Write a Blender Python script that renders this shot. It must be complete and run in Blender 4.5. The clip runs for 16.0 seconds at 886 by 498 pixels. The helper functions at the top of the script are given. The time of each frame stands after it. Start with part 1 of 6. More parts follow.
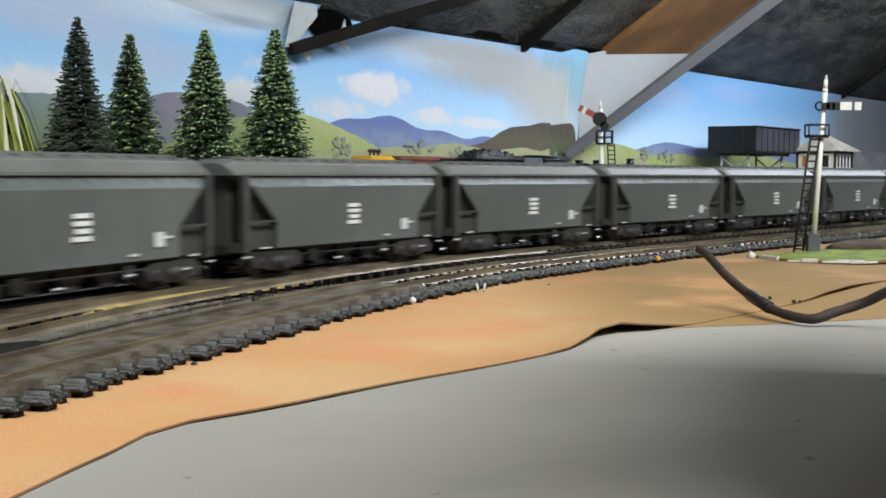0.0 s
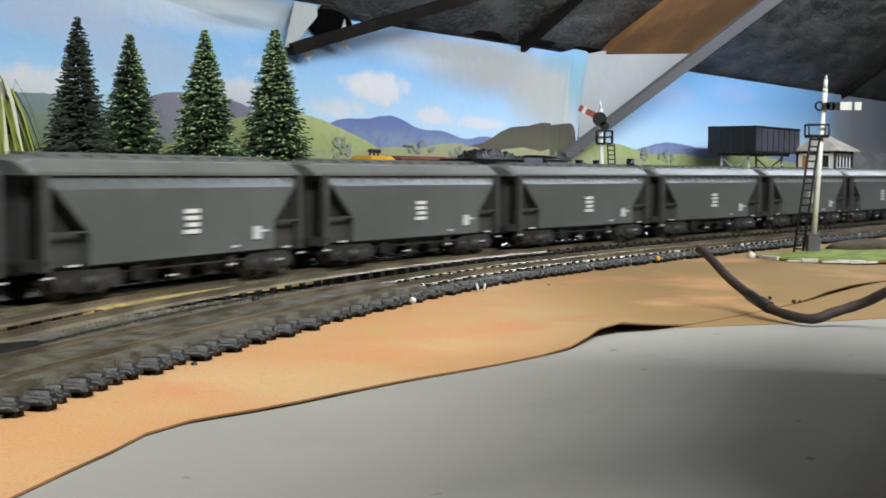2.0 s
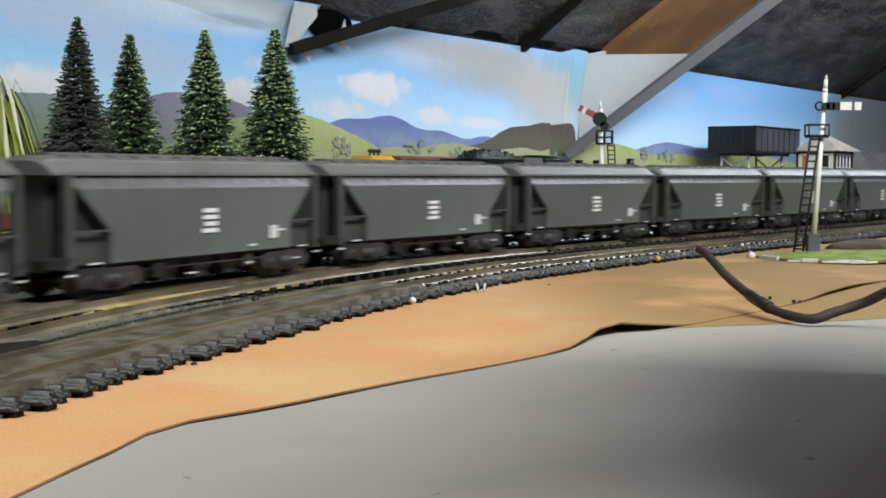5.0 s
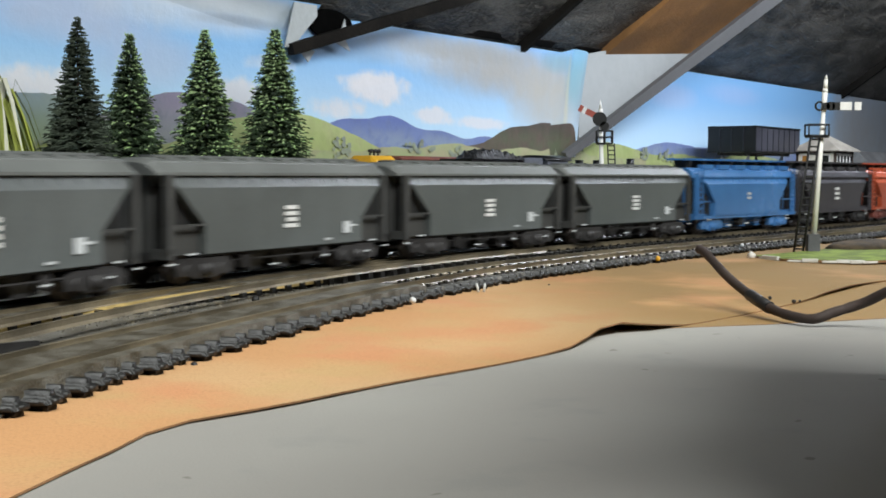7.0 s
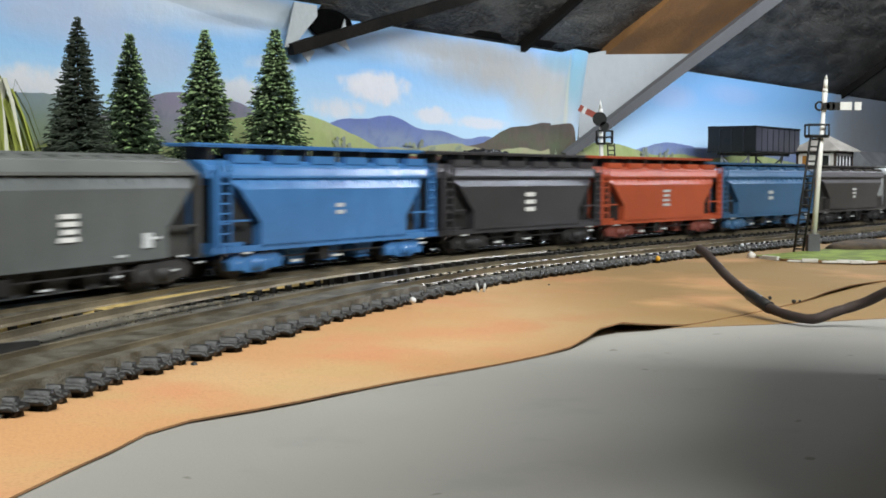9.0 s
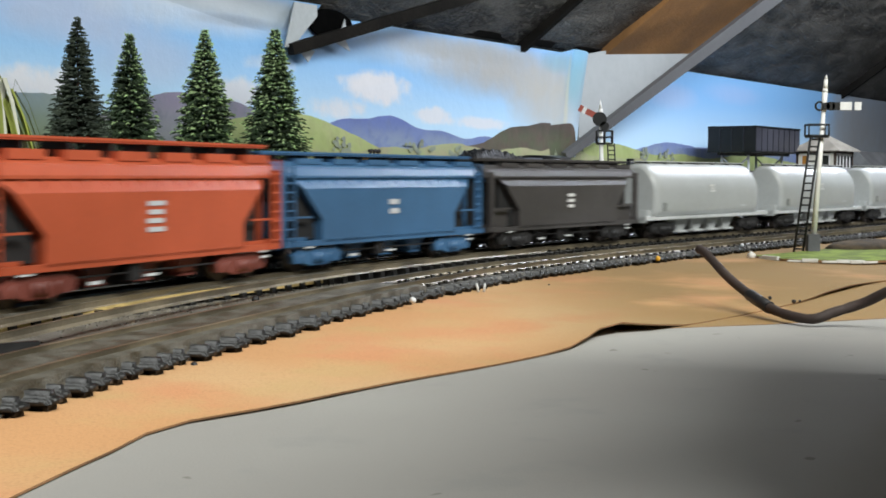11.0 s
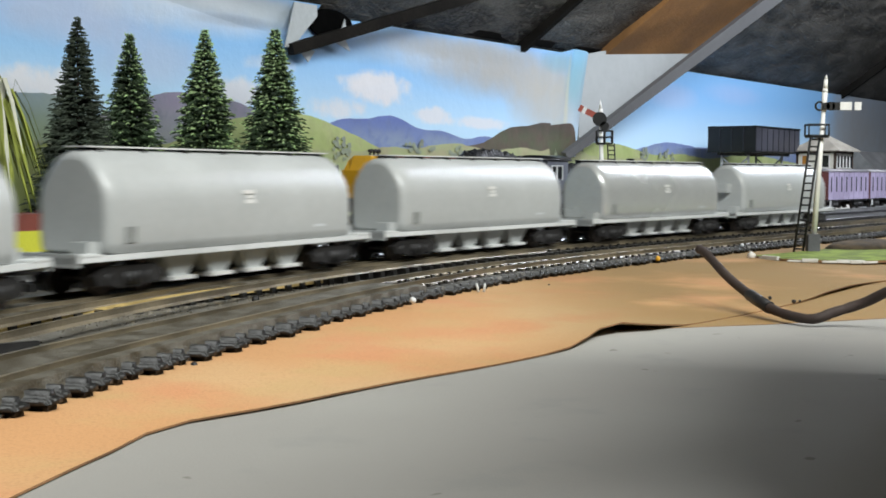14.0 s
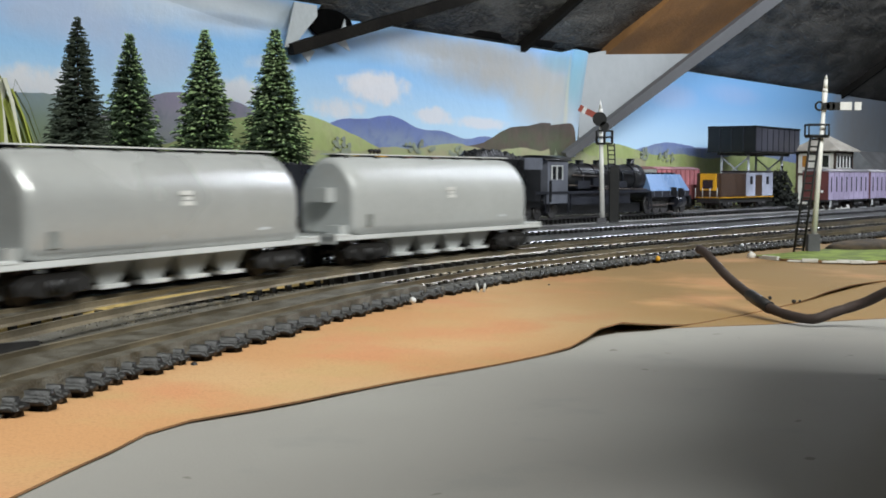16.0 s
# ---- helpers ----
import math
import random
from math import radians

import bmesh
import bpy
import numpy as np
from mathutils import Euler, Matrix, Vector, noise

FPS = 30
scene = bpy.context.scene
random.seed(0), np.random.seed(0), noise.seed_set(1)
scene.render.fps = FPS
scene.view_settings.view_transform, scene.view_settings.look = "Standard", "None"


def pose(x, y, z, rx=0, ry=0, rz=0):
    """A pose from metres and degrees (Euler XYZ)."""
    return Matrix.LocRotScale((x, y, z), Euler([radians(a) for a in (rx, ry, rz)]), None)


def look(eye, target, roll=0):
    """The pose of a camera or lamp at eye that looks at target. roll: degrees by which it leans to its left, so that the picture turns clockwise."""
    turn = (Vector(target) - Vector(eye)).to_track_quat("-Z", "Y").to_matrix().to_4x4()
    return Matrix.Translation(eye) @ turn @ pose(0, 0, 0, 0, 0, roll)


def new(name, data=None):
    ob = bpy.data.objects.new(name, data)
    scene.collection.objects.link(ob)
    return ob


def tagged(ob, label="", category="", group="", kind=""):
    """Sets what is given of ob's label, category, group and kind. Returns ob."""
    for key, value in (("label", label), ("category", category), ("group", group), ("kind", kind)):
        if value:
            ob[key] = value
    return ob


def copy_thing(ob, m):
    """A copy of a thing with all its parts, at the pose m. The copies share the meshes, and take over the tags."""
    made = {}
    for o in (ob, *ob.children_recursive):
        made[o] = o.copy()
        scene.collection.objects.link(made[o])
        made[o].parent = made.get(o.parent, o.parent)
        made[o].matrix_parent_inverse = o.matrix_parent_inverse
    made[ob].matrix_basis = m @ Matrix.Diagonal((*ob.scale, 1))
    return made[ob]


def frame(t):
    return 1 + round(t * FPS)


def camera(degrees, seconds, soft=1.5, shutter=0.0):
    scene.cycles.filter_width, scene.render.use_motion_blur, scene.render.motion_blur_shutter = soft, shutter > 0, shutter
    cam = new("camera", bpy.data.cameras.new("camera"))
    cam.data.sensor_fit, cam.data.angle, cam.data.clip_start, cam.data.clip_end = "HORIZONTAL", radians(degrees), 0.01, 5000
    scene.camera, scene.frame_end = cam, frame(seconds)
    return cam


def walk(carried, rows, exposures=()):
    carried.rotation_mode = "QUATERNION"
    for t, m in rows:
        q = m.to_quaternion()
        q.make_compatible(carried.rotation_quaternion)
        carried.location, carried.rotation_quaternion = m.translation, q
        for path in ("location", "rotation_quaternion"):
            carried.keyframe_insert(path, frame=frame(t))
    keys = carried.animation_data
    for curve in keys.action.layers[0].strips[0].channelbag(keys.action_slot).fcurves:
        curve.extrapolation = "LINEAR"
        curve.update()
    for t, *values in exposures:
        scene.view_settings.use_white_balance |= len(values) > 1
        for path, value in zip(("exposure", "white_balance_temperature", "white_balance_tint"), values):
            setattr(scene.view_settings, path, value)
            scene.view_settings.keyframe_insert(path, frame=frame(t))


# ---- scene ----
# The scale is that of an HO model railway: one metre is one metre, the rails' tops lie at z = 0.
cam = camera(38.42, 16.0, soft=1.75, shutter=0.75)
EYE = pose(0, 0, 0.0385, 90 - 3.383, 0, 0) @ pose(0, 0, 0, 0, 0, 0.24)
walk(cam, [(0.0, EYE), (16.0, EYE)], exposures=[(0.0, 0.0), (14.8, 0.0), (15.5, -0.16), (16.0, -0.18)])

# ---------------------------------------------------------------- light
world = bpy.data.worlds.new("attic_air")
scene.world = world
world.use_nodes = True
world.node_tree.nodes["Background"].inputs[0].default_value = (0.75, 0.85, 1.0, 1)
world.node_tree.nodes["Background"].inputs[1].default_value = 0.05


def area_lamp(name, eye, target, sx, sy, watts, colour):
    data = bpy.data.lights.new(name, "AREA")
    data.shape, data.size, data.size_y = "RECTANGLE", sx, sy
    data.energy, data.color = watts, colour
    ob = new(name, data)
    ob.matrix_world = look(eye, target)
    return ob


area_lamp("tube_light", (0.42, -0.03, 0.68), (0.06, 0.62, 0.04), 0.8, 0.10, 13.7, (0.966, 1.0, 0.975))
area_lamp("strip_light", (0.62, 1.34, 0.39), (0.54, 1.40, 0.0), 0.9, 0.05, 5.7, (0.80, 0.87, 0.99))

# ---------------------------------------------------------------- materials


class Nodes:
    """A short way to write a node tree."""

    def __init__(self, name):
        self.mat = bpy.data.materials.new(name)
        self.mat.use_nodes = True
        self.tree = self.mat.node_tree
        self.bsdf = self.tree.nodes["Principled BSDF"]

    def add(self, kind):
        return self.tree.nodes.new(kind)

    def link(self, a, b):
        self.tree.links.new(a, b)

    def coords(self):
        return self.add("ShaderNodeTexCoord").outputs["Object"]

    def noise(self, scale, detail=4.0, vector=None, rough=0.55):
        n = self.add("ShaderNodeTexNoise")
        n.inputs["Scale"].default_value, n.inputs["Detail"].default_value = scale, detail
        n.inputs["Roughness"].default_value = rough
        self.link(vector if vector else self.coords(), n.inputs["Vector"])
        return n.outputs["Fac"]

    def math(self, op, a, b=0.0, c=None, clamp=False):
        n = self.add("ShaderNodeMath")
        n.operation, n.use_clamp = op, clamp
        for i, v in enumerate((a, b) if c is None else (a, b, c)):
            if hasattr(v, "is_linked"):
                self.link(v, n.inputs[i])
            else:
                n.inputs[i].default_value = v
        return n.outputs[0]

    def ramp(self, v, lo, hi, a=0.0, b=1.0):
        n = self.add("ShaderNodeMapRange")
        n.interpolation_type = "SMOOTHSTEP"
        for i, x in enumerate((v, lo, hi, a, b)):
            if hasattr(x, "is_linked"):
                self.link(x, n.inputs[i])
            else:
                n.inputs[i].default_value = x
        return n.outputs[0]

    def mix(self, fac, a, b, mode="MIX"):
        n = self.add("ShaderNodeMix")
        n.data_type, n.blend_type = "RGBA", mode
        if hasattr(fac, "is_linked"):
            self.link(fac, n.inputs[0])
        else:
            n.inputs[0].default_value = fac
        for i, v in ((6, a), (7, b)):
            if hasattr(v, "is_linked"):
                self.link(v, n.inputs[i])
            else:
                n.inputs[i].default_value = (*v, 1)
        return n.outputs[2]

    def bump(self, height, strength, distance):
        n = self.add("ShaderNodeBump")
        n.inputs["Strength"].default_value, n.inputs["Distance"].default_value = strength, distance
        self.link(height, n.inputs["Height"])
        self.link(n.outputs[0], self.bsdf.inputs["Normal"])


def surface(name, colour, rough=0.6, metal=0.0, var=0.25, scale=260.0, bump=0.3, tint=None, spec=0.5, per_object=0.0):
    """A worn surface: coarse patches and fine grain on one base colour."""
    n = Nodes(name)
    p = n.coords()
    coarse, fine = n.noise(scale * 0.12, 3.0, p), n.noise(scale * 3.0, 4.0, p)
    dark = tuple(c * (1 - var) for c in colour)
    light = tuple(min(1.0, c * (1 + var)) for c in (tint or colour))
    col = n.mix(n.ramp(coarse, 0.35, 0.65), dark, light)
    col = n.mix(n.ramp(fine, 0.3, 0.75, 0.0, 0.5 * var + 0.08), col, tuple(c * 0.45 for c in colour))
    if per_object:
        info = n.add("ShaderNodeObjectInfo")
        col = n.mix(n.ramp(info.outputs["Random"], 0.0, 1.0, 0.0, per_object), col, tuple(c * 0.4 for c in colour))
    n.link(col, n.bsdf.inputs["Base Color"])
    n.link(n.ramp(coarse, 0.3, 0.7, max(0.03, rough - 0.08), min(1.0, rough + 0.1)), n.bsdf.inputs["Roughness"])
    n.bsdf.inputs["Metallic"].default_value = metal
    n.bsdf.inputs["Specular IOR Level"].default_value = spec
    if bump:
        n.bump(fine, bump, 0.35 / scale / 3.0)
    return n.mat


WAGON_GREY = surface("wagon_grey_paint", (0.102, 0.113, 0.112), 0.40, var=0.14, scale=160, bump=0.15)
ROOF_GREY = surface("roof_grey_paint", (0.135, 0.143, 0.138), 0.5, var=0.16, scale=160, bump=0.15)
DARK_STEEL = surface("dark_steel", (0.017, 0.016, 0.016), 0.5, var=0.4, scale=400)
BOGIE_STEEL = surface("bogie_steel", (0.028, 0.026, 0.026), 0.5, var=0.4, scale=400)
WHEEL_STEEL = surface("wheel_steel", (0.12, 0.10, 0.09), 0.4, 0.6, var=0.3, scale=400)
# Black of real matt parts, and of the boxes that stand in for shade.
SHADOW_BLACK = surface("matt_and_shade_black", (0.012, 0.012, 0.012), 0.7, var=0.3)
BLUE = surface("blue_paint", (0.058, 0.182, 0.42), 0.22, var=0.12, scale=160, bump=0.12)
DEEP_BLUE = surface("deep_blue_paint", (0.05, 0.13, 0.25), 0.36, var=0.14, scale=160, bump=0.12)
BLACK = surface("faded_black_paint", (0.048, 0.046, 0.052), 0.42, var=0.2, scale=160, bump=0.15)
BROWN_BLACK = surface("faded_brown_black_paint", (0.066, 0.060, 0.058), 0.5, var=0.25, scale=120, bump=0.2)
RED = surface("orange_red_paint", (0.44, 0.085, 0.035), 0.42, var=0.12, scale=160, bump=0.12)
PALE_GREY = surface("pale_grey_paint", (0.45, 0.465, 0.46), 0.36, var=0.07, scale=120, bump=0.08)
SILVER = surface("silver_grey_paint", (0.50, 0.51, 0.50), 0.28, 0.3, var=0.07, scale=120, bump=0.08)
SILL_WHITE = surface("sill_pale_paint", (0.62, 0.63, 0.62), 0.5, var=0.1)
WHITE = surface("white_marking", (0.78, 0.78, 0.76), 0.6, var=0.08, bump=0)
GHOST_WHITE = surface("thin_white_marking", (0.55, 0.57, 0.58), 0.6, var=0.1, bump=0)
YELLOW = surface("yellow_paint", (0.72, 0.38, 0.02), 0.4, var=0.1)
LIME = surface("yellow_green_paint", (0.50, 0.50, 0.04), 0.5, var=0.15)
BROWN_RED = surface("brown_red_paint", (0.17, 0.045, 0.032), 0.5, var=0.2)
TUSCAN = surface("dull_tuscan_paint", (0.050, 0.028, 0.017), 0.5, var=0.2)
LOCO_BLACK = surface("engine_black", (0.006, 0.0065, 0.008), 0.35, var=0.3)
LOCO_GREY = surface("engine_dark_grey", (0.019, 0.021, 0.029), 0.34, var=0.2)
CAB_GREY = surface("cab_blue_grey", (0.14, 0.15, 0.18), 0.36, var=0.2)
VAN_END = surface("dark_maroon_paint", (0.10, 0.028, 0.025), 0.5, var=0.2)
LILAC = surface("lilac_grey_paint", (0.36, 0.31, 0.44), 0.5, var=0.12)
CREAM = surface("cream_paint", (0.72, 0.70, 0.62), 0.6, var=0.1)
ROOF_TAN = surface("roof_tan_shingle", (0.34, 0.31, 0.26), 0.8, var=0.2, scale=500, bump=0.6)
SIGNAL_WHITE = surface("signal_white_paint", (0.88, 0.87, 0.83), 0.45, var=0.07, scale=300)
SIGNAL_RED = surface("signal_red_paint", (0.36, 0.06, 0.035), 0.5, var=0.15)
SIGNAL_BASE = surface("signal_base_grey", (0.09, 0.09, 0.10), 0.6, var=0.2)
COAL = surface("coal", (0.012, 0.012, 0.013), 0.45, var=0.5, scale=900, bump=1.0)
RAIL = surface("weathered_rail", (0.20, 0.165, 0.11), 0.40, 0.4, var=0.4, scale=250)
YARD_RAIL = surface("bright_nickel_rail", (0.40, 0.40, 0.40), 0.38, 0.8, var=0.2, scale=250)
SLEEPER = surface("sleeper_plastic", (0.012, 0.0118, 0.011), 0.42, var=0.5, scale=420, bump=0.9, spec=0.5, per_object=0.6)
CORK = surface("ochre_cork", (0.46, 0.33, 0.12), 0.85, var=0.3, scale=500, bump=0.5)
GLASS = surface("dark_window", (0.02, 0.022, 0.025), 0.1, var=0.1, bump=0)
CABLE = surface("brown_cable_sheath", (0.050, 0.033, 0.027), 0.7, var=0.3, scale=300, bump=0.4)
BOARD_EDGE = surface("cut_edge_brown", (0.22, 0.115, 0.05), 0.85, var=0.3, scale=500)
TIMBER = surface("rough_timber", (0.34, 0.165, 0.055), 0.75, var=0.3, scale=90, bump=0.4)
BATTEN = surface("dark_batten", (0.014, 0.0125, 0.011), 0.9, var=0.4, scale=120, bump=0.6, spec=0.1)
STRUT = surface("grey_strut", (0.105, 0.105, 0.107), 0.65, var=0.12, scale=60, bump=0.06)
PANEL = surface("pale_panel", (0.38, 0.40, 0.40), 0.7, var=0.06, scale=30, bump=0.02)
WALL = surface("attic_wall", (0.32, 0.31, 0.30), 0.8, var=0.12, scale=20)
TRUNK = surface("bark", (0.07, 0.045, 0.03), 0.9, var=0.3)
GRASS = surface("grass_flock", (0.19, 0.25, 0.05), 0.95, var=0.4, scale=900, bump=1.0)
STONE = surface("white_stone", (0.66, 0.64, 0.60), 0.8, var=0.2, scale=500, bump=0.6)
EARTH = surface("brown_flock", (0.07, 0.05, 0.03), 0.95, var=0.5, scale=900, bump=1.0)


def tan_sheet_material():
    n = Nodes("tan_underlay")
    p = n.coords()
    big, mid, fine = n.noise(7.0, 3.0, p), n.noise(45.0, 4.0, p), n.noise(1500.0, 3.0, p)
    col = n.mix(n.ramp(big, 0.40, 0.60), (0.57, 0.30, 0.130), (0.58, 0.37, 0.185))
    col = n.mix(n.ramp(n.noise(21.0, 4.0, p), 0.50, 0.68, 0.0, 0.75), col, (0.60, 0.265, 0.125))
    col = n.mix(n.ramp(mid, 0.5, 0.72, 0.0, 0.5), col, (0.50, 0.35, 0.15))
    sep = n.add("ShaderNodeSeparateXYZ")
    n.link(p, sep.inputs[0])
    # Patchy brown mix that darkens the tan towards positive x.
    green = n.math("MULTIPLY", n.ramp(sep.outputs[0], 0.0, 0.09), n.ramp(n.noise(14.0, 4.0, p), 0.24, 0.48))
    col = n.mix(n.math("MULTIPLY", green, 0.88), col, (0.235, 0.150, 0.050))
    col = n.mix(n.ramp(fine, 0.45, 0.75, 0.0, 0.35), col, (0.33, 0.16, 0.06))
    n.link(col, n.bsdf.inputs["Base Color"])
    n.bsdf.inputs["Roughness"].default_value = 0.85
    n.bump(fine, 0.35, 0.0004)
    return n.mat


def grey_board_material():
    n = Nodes("grey_painted_board")
    p = n.coords()
    big, mid, fine = n.noise(6.0, 3.0, p), n.noise(60.0, 4.0, p), n.noise(1600.0, 3.0, p)
    col = n.mix(n.ramp(big, 0.35, 0.65), (0.305, 0.292, 0.270), (0.345, 0.335, 0.310))
    col = n.mix(n.ramp(mid, 0.55, 0.75, 0.0, 0.25), col, (0.23, 0.24, 0.23))
    specks = n.noise(170.0, 1.0, p)
    col = n.mix(n.ramp(specks, 0.765, 0.80, 0.0, 0.5), col, (0.10, 0.09, 0.07))
    n.link(col, n.bsdf.inputs["Base Color"])
    n.bsdf.inputs["Roughness"].default_value = 0.8
    n.bsdf.inputs["Specular IOR Level"].default_value = 0.2
    n.bump(n.math("ADD", fine, n.math("MULTIPLY", mid, 2.0)), 0.12, 0.0005)
    return n.mat


def yard_material():
    n = Nodes("yard_grey_ballast_paint")
    p = n.coords()
    big, mid, fine = n.noise(16.0, 4.0, p), n.noise(120.0, 4.0, p), n.noise(1800.0, 3.0, p)
    col = n.mix(n.ramp(big, 0.35, 0.65), (0.25, 0.245, 0.235), (0.37, 0.365, 0.35))
    col = n.mix(n.ramp(mid, 0.45, 0.7, 0.0, 0.6), col, (0.15, 0.14, 0.125))
    sep = n.add("ShaderNodeSeparateXYZ")
    n.link(p, sep.inputs[0])
    # Darker olive brown towards negative x.
    brown_share = n.ramp(n.math("ADD", sep.outputs[0], n.math("MULTIPLY", big, 0.10)), -0.04, 0.09, 0.9, 0.0)
    col = n.mix(brown_share, col, n.mix(n.ramp(mid, 0.4, 0.65), (0.085, 0.076, 0.058), (0.165, 0.158, 0.140)))
    col = n.mix(n.ramp(fine, 0.5, 0.8, 0.0, 0.4), col, (0.32, 0.30, 0.26))
    n.link(col, n.bsdf.inputs["Base Color"])
    n.bsdf.inputs["Roughness"].default_value = 0.45
    n.bump(fine, 0.6, 0.0006)
    return n.mat


def infill_material():
    """Ballast paint between the rails: dark olive brown at one end, lighter grey towards the yard."""
    n = Nodes("track_ballast_paint")
    p = n.coords()
    sep = n.add("ShaderNodeSeparateXYZ")
    n.link(p, sep.inputs[0])
    big, mid, fine = n.noise(30.0, 4.0, p), n.noise(140.0, 4.0, p), n.noise(1400.0, 4.0, p)
    grey_share = n.ramp(n.math("ADD", sep.outputs[0], n.math("MULTIPLY", n.math("SUBTRACT", big, 0.5), 0.14)), -0.07, 0.06)
    brown = n.mix(n.ramp(mid, 0.38, 0.64), (0.066, 0.055, 0.036), (0.135, 0.124, 0.100))
    grey = n.mix(n.ramp(mid, 0.38, 0.64), (0.14, 0.138, 0.130), (0.27, 0.27, 0.26))
    col = n.mix(grey_share, brown, grey)
    col = n.mix(n.ramp(fine, 0.45, 0.75, 0.0, 0.5), col, (0.05, 0.043, 0.032))
    n.link(col, n.bsdf.inputs["Base Color"])
    n.link(n.ramp(mid, 0.3, 0.7, 0.5, 0.8), n.bsdf.inputs["Roughness"])
    n.bsdf.inputs["Specular IOR Level"].default_value = 0.35
    n.bump(n.math("ADD", fine, mid), 0.8, 0.0007)
    return n.mat


def foil_material():
    n = Nodes("crumpled_roof_foil")
    p = n.coords()
    stretch = n.add("ShaderNodeMapping")
    stretch.inputs["Scale"].default_value = (1.0, 2.2, 2.2)
    n.link(p, stretch.inputs[0])
    a, b, c = n.noise(16.0, 6.0, stretch.outputs[0], 0.6), n.noise(6.0, 3.0, p), n.noise(130.0, 4.0, stretch.outputs[0], 0.6)
    col = n.mix(n.ramp(a, 0.35, 0.68), (0.030, 0.028, 0.026), (0.165, 0.155, 0.14))
    col = n.mix(n.ramp(b, 0.45, 0.62, 0.0, 0.5), col, (0.04, 0.037, 0.035))
    col = n.mix(n.ramp(c, 0.50, 0.66, 0.0, 0.6), col, (0.26, 0.245, 0.215))
    n.link(col, n.bsdf.inputs["Base Color"])
    n.bsdf.inputs["Metallic"].default_value = 0.35
    n.link(n.ramp(c, 0.3, 0.7, 0.28, 0.6), n.bsdf.inputs["Roughness"])
    n.bump(n.math("ADD", a, n.math("MULTIPLY", c, 0.35)), 1.0, 0.008)
    return n.mat


def print_material(name, low, high, z0, z1, blots=(), cloud=(0.70, 0.72, 0.78), patch=None, gloss=0.4):
    """A printed picture: a colour that changes with height, soft clouds or blots, and a little mottling.
    blots: (x, z, half width, half height, strength, colour); some of the sky's paint reflection and shade."""
    n = Nodes(name)
    p = n.coords()
    sep = n.add("ShaderNodeSeparateXYZ")
    n.link(p, sep.inputs[0])
    x, z = sep.outputs[0], sep.outputs[2]
    col = n.mix(n.ramp(z, z0, z1), low, high)
    soft = n.noise(38.0, 6.0, p, 0.6)
    wisps = n.noise(24.0, 6.0, p, 0.65)
    for bx, bz, w, h, strength, c in blots:
        dx = n.math("DIVIDE", n.math("SUBTRACT", x, bx), w)
        dz = n.math("DIVIDE", n.math("SUBTRACT", z, bz), h)
        r = n.math("ADD", n.math("MULTIPLY", dx, dx), n.math("MULTIPLY", dz, dz))
        r = n.math("ADD", r, n.math("MULTIPLY", n.math("SUBTRACT", soft, 0.5), 1.1 if c else 3.2))
        col = n.mix(n.ramp(r, -0.4 if c else 0.1, 2.3 if c else 1.25, strength, 0.0), col, c or cloud)
    if patch:
        col = n.mix(n.ramp(wisps, 0.40, 0.66, 0.0, 0.8), col, patch)
        col = n.mix(n.ramp(n.noise(95.0, 4.0, p, 0.6), 0.48, 0.70, 0.0, 0.45), col, tuple(c * 0.72 for c in patch))
        col = n.mix(n.ramp(soft, 0.5, 0.7, 0.0, 0.35), col, tuple(c * 0.6 for c in low))
    n.link(col, n.bsdf.inputs["Base Color"])
    n.bsdf.inputs["Roughness"].default_value = gloss
    n.bump(wisps, 0.12, 0.01)
    return n.mat


TAN, GREY_BOARD, YARD, FOIL, INFILL = tan_sheet_material(), grey_board_material(), yard_material(), foil_material(), infill_material()

# ---------------------------------------------------------------- mesh helpers


def box(bm, x0, x1, y0, y1, z0, z1, turn=None):
    vs = [bm.verts.new(Vector((x, y, z)) if turn is None else turn @ Vector((x, y, z)))
          for z in (z0, z1) for y in (y0, y1) for x in (x0, x1)]
    for f in ((0, 2, 3, 1), (4, 5, 7, 6), (0, 1, 5, 4), (2, 6, 7, 3), (0, 4, 6, 2), (1, 3, 7, 5)):
        bm.faces.new([vs[i] for i in f])
    return vs


def tube(bm, a, b, ra, rb=None, seg=10, caps=True):
    a, b = Vector(a), Vector(b)
    rb = ra if rb is None else rb
    q = (b - a).to_track_quat("Z", "Y")
    rings = [[bm.verts.new(c + q @ Vector((r * math.cos(i * math.tau / seg), r * math.sin(i * math.tau / seg), 0)))
              for i in range(seg)] for c, r in ((a, ra), (b, rb))]
    for i in range(seg):
        f = bm.faces.new((rings[0][i], rings[0][(i + 1) % seg], rings[1][(i + 1) % seg], rings[1][i]))
        f.smooth = True
    if caps:
        bm.faces.new(rings[0][::-1])
        bm.faces.new(rings[1])


def loft(bm, rings, closed=True, caps=True, smooth=True):
    """Skin rings of points, each ring with the same count."""
    vs = [[bm.verts.new(p) for p in ring] for ring in rings]
    n = len(vs[0])
    for r0, r1 in zip(vs, vs[1:]):
        for i in range(n if closed else n - 1):
            f = bm.faces.new((r0[i], r0[(i + 1) % n], r1[(i + 1) % n], r1[i]))
            f.smooth = smooth
    if caps and closed:
        bm.faces.new(vs[0][::-1])
        bm.faces.new(vs[-1])


def slab(bm, outline, y0, y1):
    """A plate with an outline in x and z, from y0 to y1."""
    loft(bm, [[Vector((x, y0, z)) for x, z in outline], [Vector((x, y1, z)) for x, z in outline]], smooth=False)


